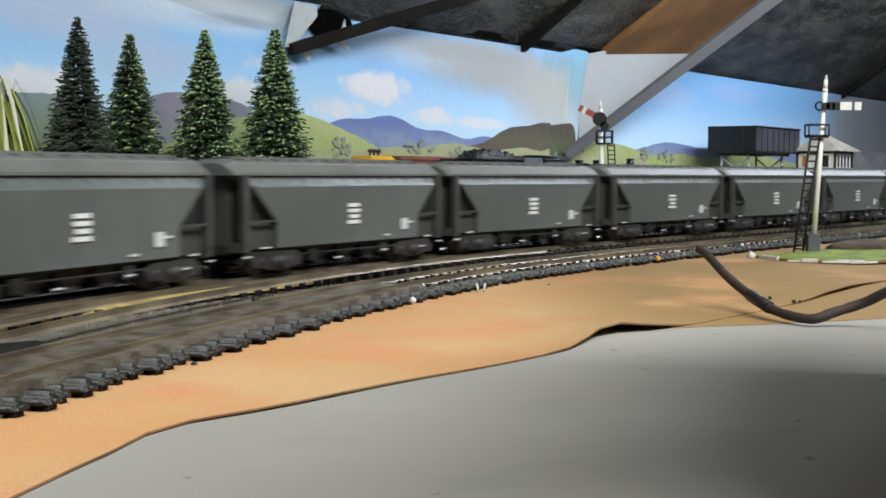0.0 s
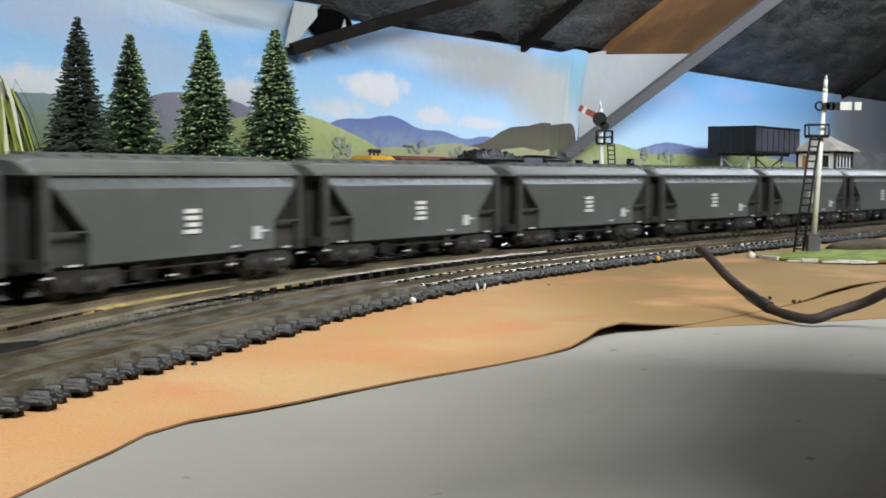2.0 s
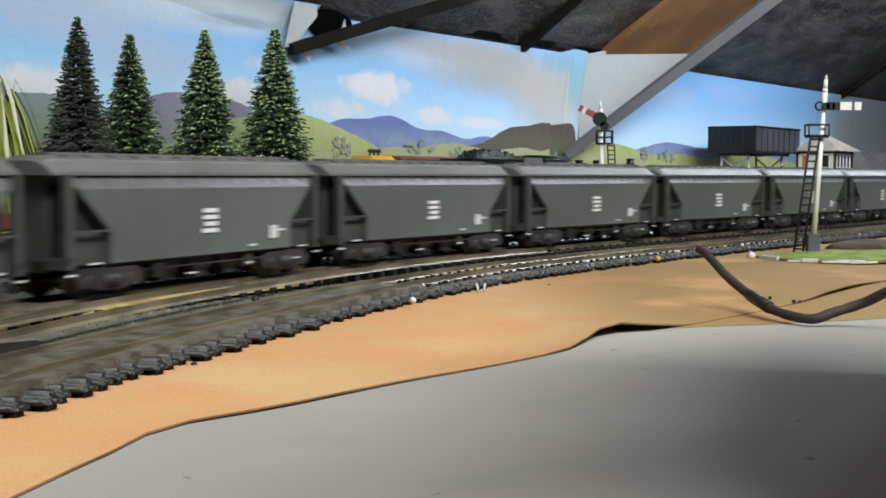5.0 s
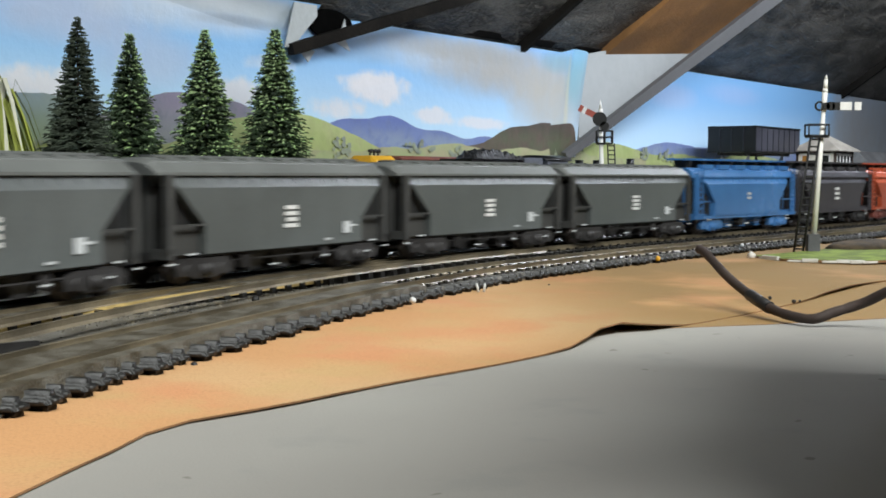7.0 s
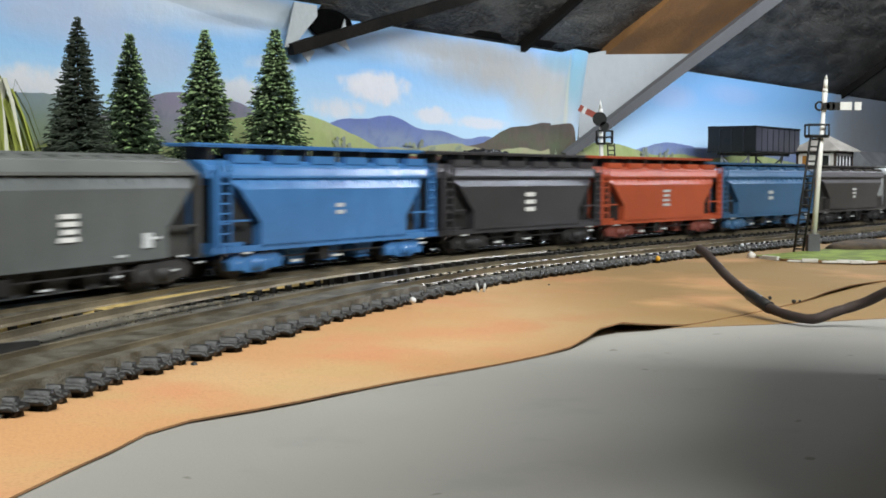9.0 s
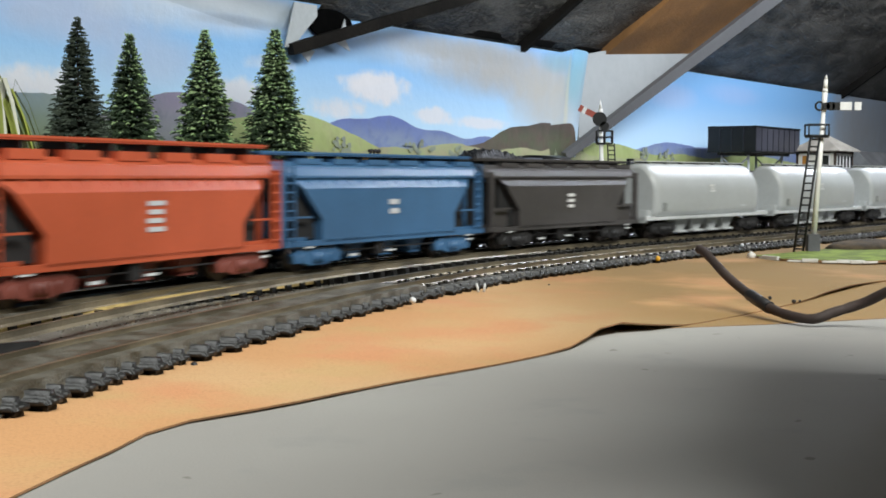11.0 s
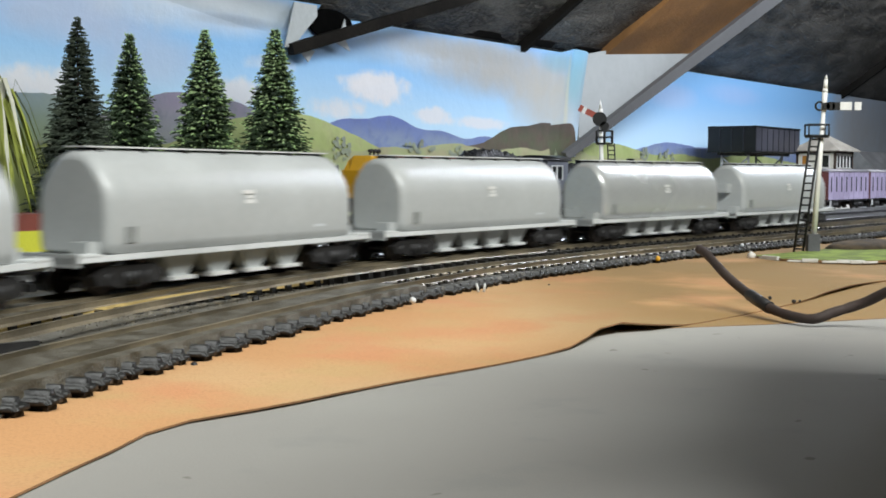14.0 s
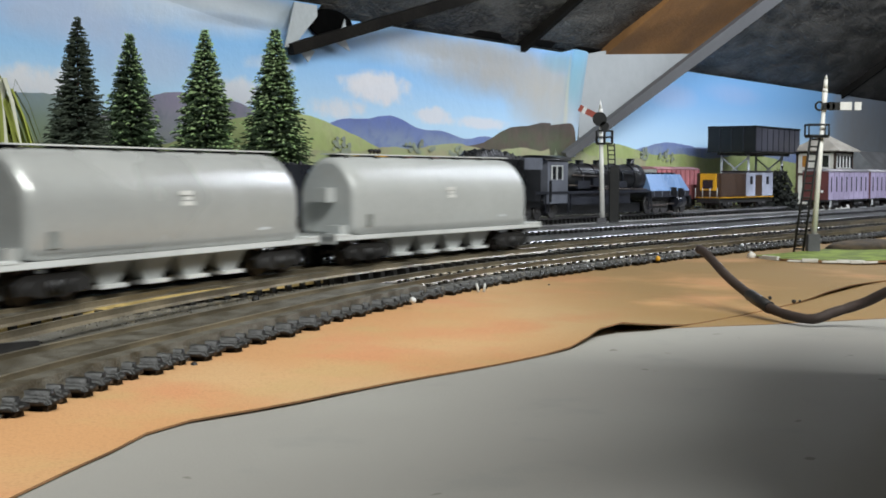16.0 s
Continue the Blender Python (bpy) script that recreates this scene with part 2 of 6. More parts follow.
def plate(bm, outline, z0, z1):
    """A plate with an outline in x and y, from z0 to z1."""
    loft(bm, [[Vector((x, y, z0)) for x, y in outline], [Vector((x, y, z1)) for x, y in outline]], smooth=False)


def mesh_of(name, bm, material, bevel=0.0):
    if bevel:
        bmesh.ops.bevel(bm, geom=[e for e in bm.edges if e.is_manifold and e.calc_face_angle(0) > 0.5], offset=bevel,
                        segments=2, affect="EDGES", profile=0.6, clamp_overlap=True)
    bmesh.ops.recalc_face_normals(bm, faces=bm.faces)
    me = bpy.data.meshes.new(name)
    bm.to_mesh(me)
    bm.free()
    me.materials.append(material)
    return me


def part(name, bm, material, parent, label="", bevel=0.0, at=None):
    ob = new(name, bm if isinstance(bm, bpy.types.Mesh) else mesh_of(name, bm, material, bevel))
    ob.parent = parent
    if at is not None:
        ob.matrix_basis = at
    return tagged(ob, label)


def thing(name, label, category, group="", kind="", at=None):
    ob = tagged(new(name), label, category, group, kind)
    ob.empty_display_size = 0.01
    if at is not None:
        ob.matrix_basis = at
    return ob


def built(fn, *args, **kw):
    bm = bmesh.new()
    fn(bm, *args, **kw)
    return bm


def boxes(rows, turn=None):
    bm = bmesh.new()
    for r in rows:
        box(bm, *r, turn=turn)
    return bm


# ---------------------------------------------------------------- the lines of the tracks
STEP = 0.005
S_MIN, S_MAX = -4.2, 4.4


def bend(s):
    """Curvature of the running line at s metres along it."""
    if s < -0.62:
        return 0.0
    if s < 0.85:
        return min(1.25, max(0.0, 0.6206 - 1.757 * s))
    return 1.1 if s < 2.95 else 0.0


def lay_line():
    """The camera-side face of the train, from the origin of s both ways; then the heading at each step."""
    count = round((S_MAX - S_MIN) / STEP) + 1
    zero = round(-S_MIN / STEP)
    ss = [S_MIN + i * STEP for i in range(count)]
    head = [0.0] * count
    head[zero] = 0.5517
    for i in range(zero + 1, count):
        head[i] = head[i - 1] + STEP * (bend(ss[i]) + bend(ss[i - 1])) / 2
    for i in range(zero - 1, -1, -1):
        head[i] = head[i + 1] - STEP * (bend(ss[i]) + bend(ss[i + 1])) / 2
    pts = [None] * count
    pts[zero] = Vector((-0.0104, 0.5677, 0))
    for i in range(zero + 1, count):
        h = (head[i] + head[i - 1]) / 2
        pts[i] = pts[i - 1] + STEP * Vector((math.sin(h), math.cos(h), 0))
    for i in range(zero - 1, -1, -1):
        h = (head[i] + head[i + 1]) / 2
        pts[i] = pts[i + 1] - STEP * Vector((math.sin(h), math.cos(h), 0))
    return pts, head


LINE, HEAD = lay_line()
HALF = 0.0148


def on_line(s, offset=0.0):
    """A place beside the running line's centre (offset to the camera's side) and the heading there."""
    i = min(max((s - S_MIN) / STEP, 0), len(LINE) - 1.001)
    k = int(i)
    u = i - k
    h = HEAD[k] * (1 - u) + HEAD[k + 1] * u
    side = Vector((math.cos(h), -math.sin(h), 0))
    return LINE[k].lerp(LINE[k + 1], u) + side * (offset - HALF), h


def smooth(u):
    u = min(1.0, max(0.0, u))
    return u * u * (3 - 2 * u)


def sample_offset(offset, s0, s1, step=0.01):
    n = max(2, round((s1 - s0) / step))
    return [on_line(s0 + (s1 - s0) * i / n, offset(s0 + (s1 - s0) * i / n))[0] for i in range(n + 1)]


def straight(a, b, n=40):
    a, b = Vector(a), Vector(b)
    return [a.lerp(b, i / n) for i in range(n + 1)]


def rail_mesh(pts, offset, top=0.0):
    """A small flat-bottomed rail beside a line."""
    prof = [(-0.0012, -0.0024), (0.0012, -0.0024), (0.0004, -0.0016), (0.00045, -0.0006), (0.0006, 0.0), (-0.0006, 0.0),
            (-0.00045, -0.0006), (-0.0004, -0.0016)]
    rings = []
    for i, p in enumerate(pts):
        d = (pts[min(i + 1, len(pts) - 1)] - pts[max(i - 1, 0)]).normalized()
        side = Vector((d.y, -d.x, 0))
        rings.append([p + side * (offset + a) + Vector((0, 0, z + top)) for a, z in prof])
    bm = bmesh.new()
    loft(bm, rings, smooth=False)
    return bm


def sleeper_mesh(half=0.0165, thick=0.0016, low=-0.0058, worn=0.0):
    bm = bmesh.new()
    box(bm, -half, half, -thick, thick, low, -0.0026)
    for v in bm.verts:
        if v.co.z > -0.004:
            v.co.x *= 0.985
            v.co.y *= 0.85
    if worn:
        bmesh.ops.bevel(bm, geom=list(bm.edges), offset=worn, segments=3, affect="EDGES")
        for v in bm.verts:
            v.co += Vector((0.9, 0.4, 0.5)) * 0.0005 * noise.noise(v.co * 180 + Vector((half * 9000, 0, 0)))
        for f in bm.faces:
            f.smooth = True
    for x in (-0.00825, 0.00825):
        for dx in (-0.0016, 0.0016):
            box(bm, x + dx - 0.0006, x + dx + 0.0006, -0.001, 0.001, -0.0026, -0.0017)
    return mesh_of("sleeper", bm, SLEEPER)


SLEEPER_MESH = sleeper_mesh()
CHUNKY = [sleeper_mesh(0.0168 + 0.0003 * k, 0.0026 + 0.00008 * k, -0.0064, 0.0014) for k in range(6)]
LONG_SLEEPER = [sleeper_mesh(0.0200, 0.0017)]


def strip(pts, a0, a1, z0, z1):
    """A flat band beside a line, from a0 to a1 across it."""
    rings = []
    for i, p in enumerate(pts):
        d = (pts[min(i + 1, len(pts) - 1)] - pts[max(i - 1, 0)]).normalized()
        side = Vector((d.y, -d.x, 0))
        w = 0.0006 * noise.noise(p * 90)
        rings.append([p + side * a + Vector((0, 0, z)) for a, z in ((a0, z0), (a1 + w, z0), (a1 + w - 0.0004, z1), (a0 + 0.0004, z1))])
    return built(loft, rings, smooth=False)


def track(label, pts, pitch=0.0075, lift=0.0, limit=300, meshes=None, infill=0.0, cork=False, metal=None, buried=0):
    """One track: two rails and its sleepers along a line."""
    ob = thing("track", label, "railway track", "tracks of the layout", "")
    for side in (-0.00825, 0.00825):
        part("rail", rail_mesh(pts, side, lift), metal or RAIL, ob)
    if infill:
        part("ballast_infill", strip(pts[:buried + 1], -0.0138, infill, -0.0056, -0.0012), INFILL, ob, "grey brown ballast burying the sleepers")
        part("ballast_infill", strip(pts[buried:], -0.0138, 0.0136, -0.0056, -0.0029), INFILL, ob, "grey ballast low between the sleepers")
    if cork:
        part("cork_edge", strip(pts[10:68], 0.0130, 0.0188, -0.0044, -0.0020), CORK, ob, "ochre cork edge under the sleepers")
    run, place, made = 0.0, 0.0, 0
    vs, fs = [], []
    rng = random.Random(len(pts))
    for a, b in zip(pts, pts[1:]):
        d = (b - a).length
        while place <= run + d:
            p = a.lerp(b, (place - run) / d)
            h = math.atan2(b.x - a.x, b.y - a.y)
            rough = 1.0 if meshes and len(meshes) > 1 else 0.25
            m = Matrix.Translation((p.x, p.y, lift)) @ Matrix.Rotation(-h + rng.uniform(-0.03, 0.03) * rough, 4, "Z") @ Matrix.Translation((rng.uniform(-0.0011, 0.0011) * rough, 0, 0))
            me = rng.choice(meshes) if meshes else SLEEPER_MESH
            if made < limit:
                part("sleeper", me, None, ob, at=m)
            else:
                k = len(vs)
                vs.extend(tuple(m @ v.co) for v in me.vertices)
                fs.extend(tuple(k + i for i in f.vertices) for f in me.polygons)
            place += pitch * rng.uniform(0.95, 1.05)
            made += 1
        run += d
    if fs:
        me = bpy.data.meshes.new("sleeper_row")
        me.from_pydata(vs, [], fs)
        me.materials.append(SLEEPER)
        part("sleeper_row", me, None, ob).location.z = 0.0
    return ob

# The attic's long wall runs beside the yard: x along it, y away from the running line, z up.
ROOM = pose(-0.17, 1.0, 0, 0, 0, 53.5)
EAVES, PITCH = 0.174, 0.70


def roomy(x, y, z=0.0):
    return ROOM @ Vector((x, y, z))


# ---------------------------------------------------------------- the setting
def setting(name, bm, material, label, bevel=0.0, at=None):
    ob = new(name, mesh_of(name, bm, material, bevel))
    if at is not None:
        ob.matrix_basis = at
    return tagged(ob, label, name.split("_")[0], kind="structure")


def sheet(name, near, far, material, label, top, thick, lift=None, rows=10, rise=0.0):
    """A thin sheet between two edges with the same count of points; lift(i) raises its near edge."""
    bm = bmesh.new()
    grid = []
    for level in (0, 1):
        grid.append([])
        for r in range(rows + 1):
            u = r / rows
            line = []
            for i, (a, b) in enumerate(zip(near, far)):
                p = Vector((*a, 0)).lerp(Vector((*b, 0)), u)
                up = (lift(a[0]) * (1 - u) ** 6) if lift else 0.0
                line.append(bm.verts.new((p.x, p.y, top - level * thick + up + rise * smooth(u * 1.15))))
            grid[level].append(line)
    n = len(near)
    for r in range(rows):
        for i in range(n - 1):
            for level in (0, 1):
                f = bm.faces.new((grid[level][r][i], grid[level][r][i + 1], grid[level][r + 1][i + 1], grid[level][r + 1][i]))
                f.smooth = True
    for i in range(n - 1):
        for r in (0, rows):
            f = bm.faces.new((grid[0][r][i], grid[1][r][i], grid[1][r][i + 1], grid[0][r][i + 1]))
            f.material_index = 1
            for e in f.edges:
                e.smooth = False
    for r in range(rows):
        for i in (0, n - 1):
            bm.faces.new((grid[0][r][i], grid[0][r + 1][i], grid[1][r + 1][i], grid[1][r][i]))
    ob = setting(name, bm, material, label)
    ob.data.materials.append(BOARD_EDGE)
    return ob


def along(points, count, wobble=0.0, seed=1):
    """Points spread evenly along a bent line, with a slightly uneven edge."""
    rng = random.Random(seed)
    pts = [Vector((*p, 0)) for p in points]
    runs = [0.0]
    for a, b in zip(pts, pts[1:]):
        runs.append(runs[-1] + (b - a).length)
    out, k, drift = [], 0, 0.0
    for i in range(count):
        d = runs[-1] * i / (count - 1)
        while k < len(pts) - 2 and d > runs[k + 1]:
            k += 1
        p0, p1, p2, p3 = pts[max(k - 1, 0)], pts[k], pts[k + 1], pts[min(k + 2, len(pts) - 1)]
        u = (d - runs[k]) / (runs[k + 1] - runs[k])
        p = 0.5 * (2 * p1 + (p2 - p0) * u + (2 * p0 - 5 * p1 + 4 * p2 - p3) * u * u + (3 * p1 - p0 - 3 * p2 + p3) * u ** 3)
        drift = 0.8 * drift + rng.uniform(-wobble, wobble)
        out.append((p.x + drift, p.y - drift))
    return out


FRONT = 0.0555


def front_offset(s):
    return FRONT + 0.0165 * smooth((0.04 - s) / 0.32)


def build_ground():
    setting("baseboard", boxes([(-4.4, 3.4, -3.5, 0.012, -0.05, -0.0082)]), GREY_BOARD, "grey painted wooden baseboard of the layout", at=ROOM)
    edge = sample_offset(lambda s: front_offset(s) + 0.0135, -0.62, 0.95, 0.01)
    outline = [(p.x, p.y) for p in edge] + [tuple(roomy(x, y).xy) for x, y in ((1.9, -0.30), (1.9, 0.0), (-1.5, 0.0), (-1.5, -0.45))]
    setting("yard_ground", built(plate, outline, -0.0061, -0.0056), YARD, "grey ballast-painted yard sheet under the tracks")
    count = 90
    near = along([(-0.115, 0.02), (-0.072, 0.13), (-0.0617, 0.180), (-0.0549, 0.2096), (-0.0509, 0.230), (-0.0369, 0.247),
                  (-0.0086, 0.283), (0.0325, 0.3347), (0.0489, 0.3686), (0.0732, 0.3887), (0.1252, 0.4549),
                  (0.1967, 0.5626), (0.33, 0.72), (0.60, 1.05)], count, 0.00035)
    near = [(x * 0.9935, y * 0.9935) for x, y in near]
    back = sample_offset(lambda s: front_offset(s) + 0.008, -0.62, 0.95, 0.001)
    far = [back[round(i * (len(back) - 1) / (count - 1))] for i in range(count)]
    far = [(p.x, p.y) for p in far]

    def lift(x):
        return 0.0030 * math.exp(-((x - 0.052) / 0.014) ** 2) + 0.0016 * math.exp(-((x - 0.160) / 0.025) ** 2) + 0.0004 * math.exp(-((x + 0.03) / 0.03) ** 2)

    sheet("tan_underlay", near, far, TAN, "tan cork-like underlay sheet with a curling cut edge", -0.0077, 0.0004, lift, 14, 0.0014)
    n2 = along([(0.052, 0.378), (0.0732, 0.3870), (0.105, 0.398), (0.1458, 0.4155), (0.24, 0.46), (0.42, 0.55)], 40, 0.0003, 5)
    f2 = along([(0.060, 0.396), (0.1252, 0.468), (0.1967, 0.58), (0.33, 0.74), (0.45, 0.88)], 40)
    sheet("tan_offcut", n2, f2, TAN, "tan offcut of underlay tucked under the larger sheet", -0.0080, 0.0002)


def hill(name, bumps, x0, x1, foot, depth, material, parent, label, rough=0.0012, seed=0.0):
    """A printed hill: a paper-thin shape on the backdrop. bumps: (centre, height, half width)."""
    bm = bmesh.new()
    n = 90
    tops, feet = [], []
    for i in range(n + 1):
        x = x0 + (x1 - x0) * i / n
        z = foot + sum(h * math.exp(-((x - c) / w) ** 2) for c, h, w in bumps)
        z += rough * noise.noise(Vector((x * 60, seed, 0))) + rough * 0.4 * noise.noise(Vector((x * 260, seed, 3)))
        tops.append(bm.verts.new((x, -depth, max(z, 0.012))))
        feet.append(bm.verts.new((x, -depth, -0.003)))
    for i in range(n):
        bm.faces.new((feet[i], feet[i + 1], tops[i + 1], tops[i]))
    return part(name, bm, material, parent, label)


def build_backdrop():
    sky_blots_and_shade = [
        (0.187, 0.115, 0.050, 0.016, 0.95, None), (0.160, 0.121, 0.030, 0.006, 0.7, None), (0.272, 0.094, 0.030, 0.009, 0.85, None),
        (0.135, 0.095, 0.045, 0.010, 0.8, None), (0.345, 0.090, 0.060, 0.007, 0.8, None), (-0.176, 0.099, 0.045, 0.013, 0.9, None),
        (-0.080, 0.122, 0.050, 0.018, 0.6, (0.50, 0.55, 0.70)), (-0.150, 0.150, 0.070, 0.020, 0.75, (0.52, 0.55, 0.68)),
        (-0.02, 0.166, 0.10, 0.018, 0.8, (0.62, 0.66, 0.72)), (0.26, 0.150, 0.07, 0.014, 0.6, (0.62, 0.65, 0.68)),
        (0.010, 0.102, 0.040, 0.012, 0.85, None), (0.050, 0.128, 0.030, 0.008, 0.4, None),
        # Beige and brown blots paint the foil's reflection and shade on the bent vinyl.
        (0.390, 0.144, 0.120, 0.024, 0.95, (0.44, 0.41, 0.36)), (0.475, 0.118, 0.065, 0.032, 0.9, (0.50, 0.47, 0.41)),
        (0.300, 0.160, 0.120, 0.010, 0.75, (0.38, 0.37, 0.35)), (0.150, 0.148, 0.060, 0.010, 0.5, (0.28, 0.36, 0.45)),
        (0.522, 0.146, 0.020, 0.034, 0.85, (0.22, 0.44, 0.53)), (0.486, 0.160, 0.022, 0.010, 0.7, (0.24, 0.40, 0.47)), (0.504, 0.110, 0.004, 0.050, 0.6, (0.64, 0.62, 0.46)),
        (0.495, 0.078, 0.020, 0.014, 0.5, (0.42, 0.44, 0.18)), (0.560, 0.120, 0.030, 0.060, 0.7, (0.45, 0.45, 0.43)),
        # Pale top edge, then a dark streak painted as the shade below it.
        (0.000, 0.170, 0.080, 0.007, 0.85, (0.66, 0.71, 0.76)), (0.060, 0.166, 0.040, 0.008, 0.8, (0.60, 0.67, 0.72)), (0.010, 0.1575, 0.040, 0.004, 0.6, (0.30, 0.35, 0.42)),
        (0.774, 0.138, 0.060, 0.014, 0.5, (0.55, 0.62, 0.85)), (0.965, 0.150, 0.080, 0.012, 0.4, (0.5, 0.58, 0.85)),
        (1.44, 0.110, 0.10, 0.09, 0.9, (0.36, 0.37, 0.38)), (1.62, 0.12, 0.2, 0.12, 0.95, (0.33, 0.33, 0.34))]
    sky = print_material("printed_sky", (0.55, 0.76, 0.93), (0.26, 0.53, 0.88), 0.070, 0.150, sky_blots_and_shade, (0.78, 0.77, 0.80))
    wall = setting("wall_north", boxes([(-4.4, 3.4, 0.012, 0.10, -0.3, EAVES + 0.02)]), WALL, "plain attic wall behind the layout", at=ROOM)
    back = setting("backdrop", boxes([(-0.9, 1.9, 0.0, 0.0022, -0.004, EAVES - 0.002)]), sky,
                   "curling printed vinyl backdrop of sky and hills", at=ROOM)
    violet = print_material("printed_violet_hill", (0.34, 0.36, 0.36), (0.27, 0.23, 0.33), 0.06, 0.10, patch=(0.25, 0.27, 0.33))
    sage = print_material("printed_sage_hill", (0.30, 0.38, 0.24), (0.25, 0.32, 0.36), 0.06, 0.095, patch=(0.28, 0.34, 0.30))
    blue = print_material("printed_blue_mountain", (0.27, 0.33, 0.44), (0.13, 0.18, 0.44), 0.065, 0.09, patch=(0.17, 0.23, 0.50))
    green = print_material("printed_green_hill", (0.36, 0.42, 0.16), (0.42, 0.50, 0.20), 0.05, 0.085, patch=(0.47, 0.50, 0.24))
    brown = print_material("printed_brown_hill", (0.11, 0.125, 0.075), (0.085, 0.070, 0.062), 0.07, 0.095, patch=(0.14, 0.10, 0.085))
    field = print_material("printed_fields", (0.36, 0.42, 0.20), (0.40, 0.42, 0.24), 0.05, 0.075, patch=(0.42, 0.36, 0.24))
    hill("printed_hill", [(-0.05, 0.030, 0.050), (-0.11, 0.012, 0.05), (0.02, 0.024, 0.045)], -0.25, 0.15, 0.064, 0.0006, violet, back, "printed violet hill range", seed=1)
    hill("printed_hill", [(-0.16, 0.034, 0.06), (-0.25, 0.028, 0.06)], -0.5, -0.07, 0.054, 0.0010, sage, back, "printed sage green hills", seed=2)
    hill("printed_hill", [(0.203, 0.032, 0.052), (0.285, 0.018, 0.04), (0.36, 0.018, 0.04), (0.13, 0.022, 0.04)], 0.05, 0.60, 0.058, 0.0008, blue, back, "printed blue mountain", seed=3)
    hill("printed_hill", [(0.468, 0.026, 0.045), (0.40, 0.018, 0.04), (0.53, 0.023, 0.035)], 0.30, 0.575, 0.066, 0.0012, brown, back, "printed dark brown hill", seed=4)
    hill("printed_hill", [(0.05, 0.026, 0.070), (0.122, 0.025, 0.085), (-0.02, 0.016, 0.05), (-0.25, 0.016, 0.10), (-0.12, 0.010, 0.05)], -0.6, 0.27, 0.047, 0.0016, green, back, "printed pale green hill", seed=5)
    hill("printed_hill", [(0.30, 0.010, 0.06), (0.42, 0.008, 0.04), (0.51, 0.014, 0.04), (0.20, 0.004, 0.03)], 0.08, 0.70, 0.058, 0.0020, field, back, "printed patchwork fields", 0.0018, seed=6)
    hill("printed_hill", [(0.76, 0.016, 0.09), (0.95, 0.014, 0.12), (1.15, 0.015, 0.1)], 0.56, 1.5, 0.062, 0.0008, blue, back, "printed blue ridge", seed=7)
    hill("printed_hill", [(0.60, 0.020, 0.11), (0.80, 0.008, 0.06), (1.02, 0.012, 0.12)], 0.55, 1.5, 0.056, 0.0014, green, back, "printed pale green hill", seed=8)
    # printed trees and sheds, darker blots on the fields
    dull = print_material("printed_tree", (0.31, 0.35, 0.22), (0.30, 0.34, 0.28), 0.05, 0.08, patch=(0.25, 0.27, 0.24))
    for cx, cz, w, h in ((0.133, 0.062, 0.016, 0.014), (0.305, 0.060, 0.018, 0.010), (0.245, 0.066, 0.03, 0.008), (0.695, 0.066, 0.012, 0.010),
                         (0.755, 0.064, 0.030, 0.009), (0.50, 0.064, 0.02, 0.006), (-0.17, 0.056, 0.02, 0.012)):
        bm = bmesh.new()
        rng = random.Random(round(cx * 1000) + 500)
        for k in range(26):
            a, q = rng.uniform(0, math.tau), math.sqrt(rng.random())
            x, z, r = cx + 0.75 * w * q * math.cos(a), cz - 0.002 + 0.75 * h * q * math.sin(a), rng.uniform(0.0014, 0.0032)
            bm.faces.new([bm.verts.new((x + r * (1 + 0.3 * rng.uniform(-1, 1)) * math.cos(b), -0.0024 - 0.00004 * k, z + 0.8 * r * (1 + 0.3 * rng.uniform(-1, 1)) * math.sin(b))) for b in [i * math.tau / 12 for i in range(12)]])
        part("printed_tree", bm, dull, back)
    return back


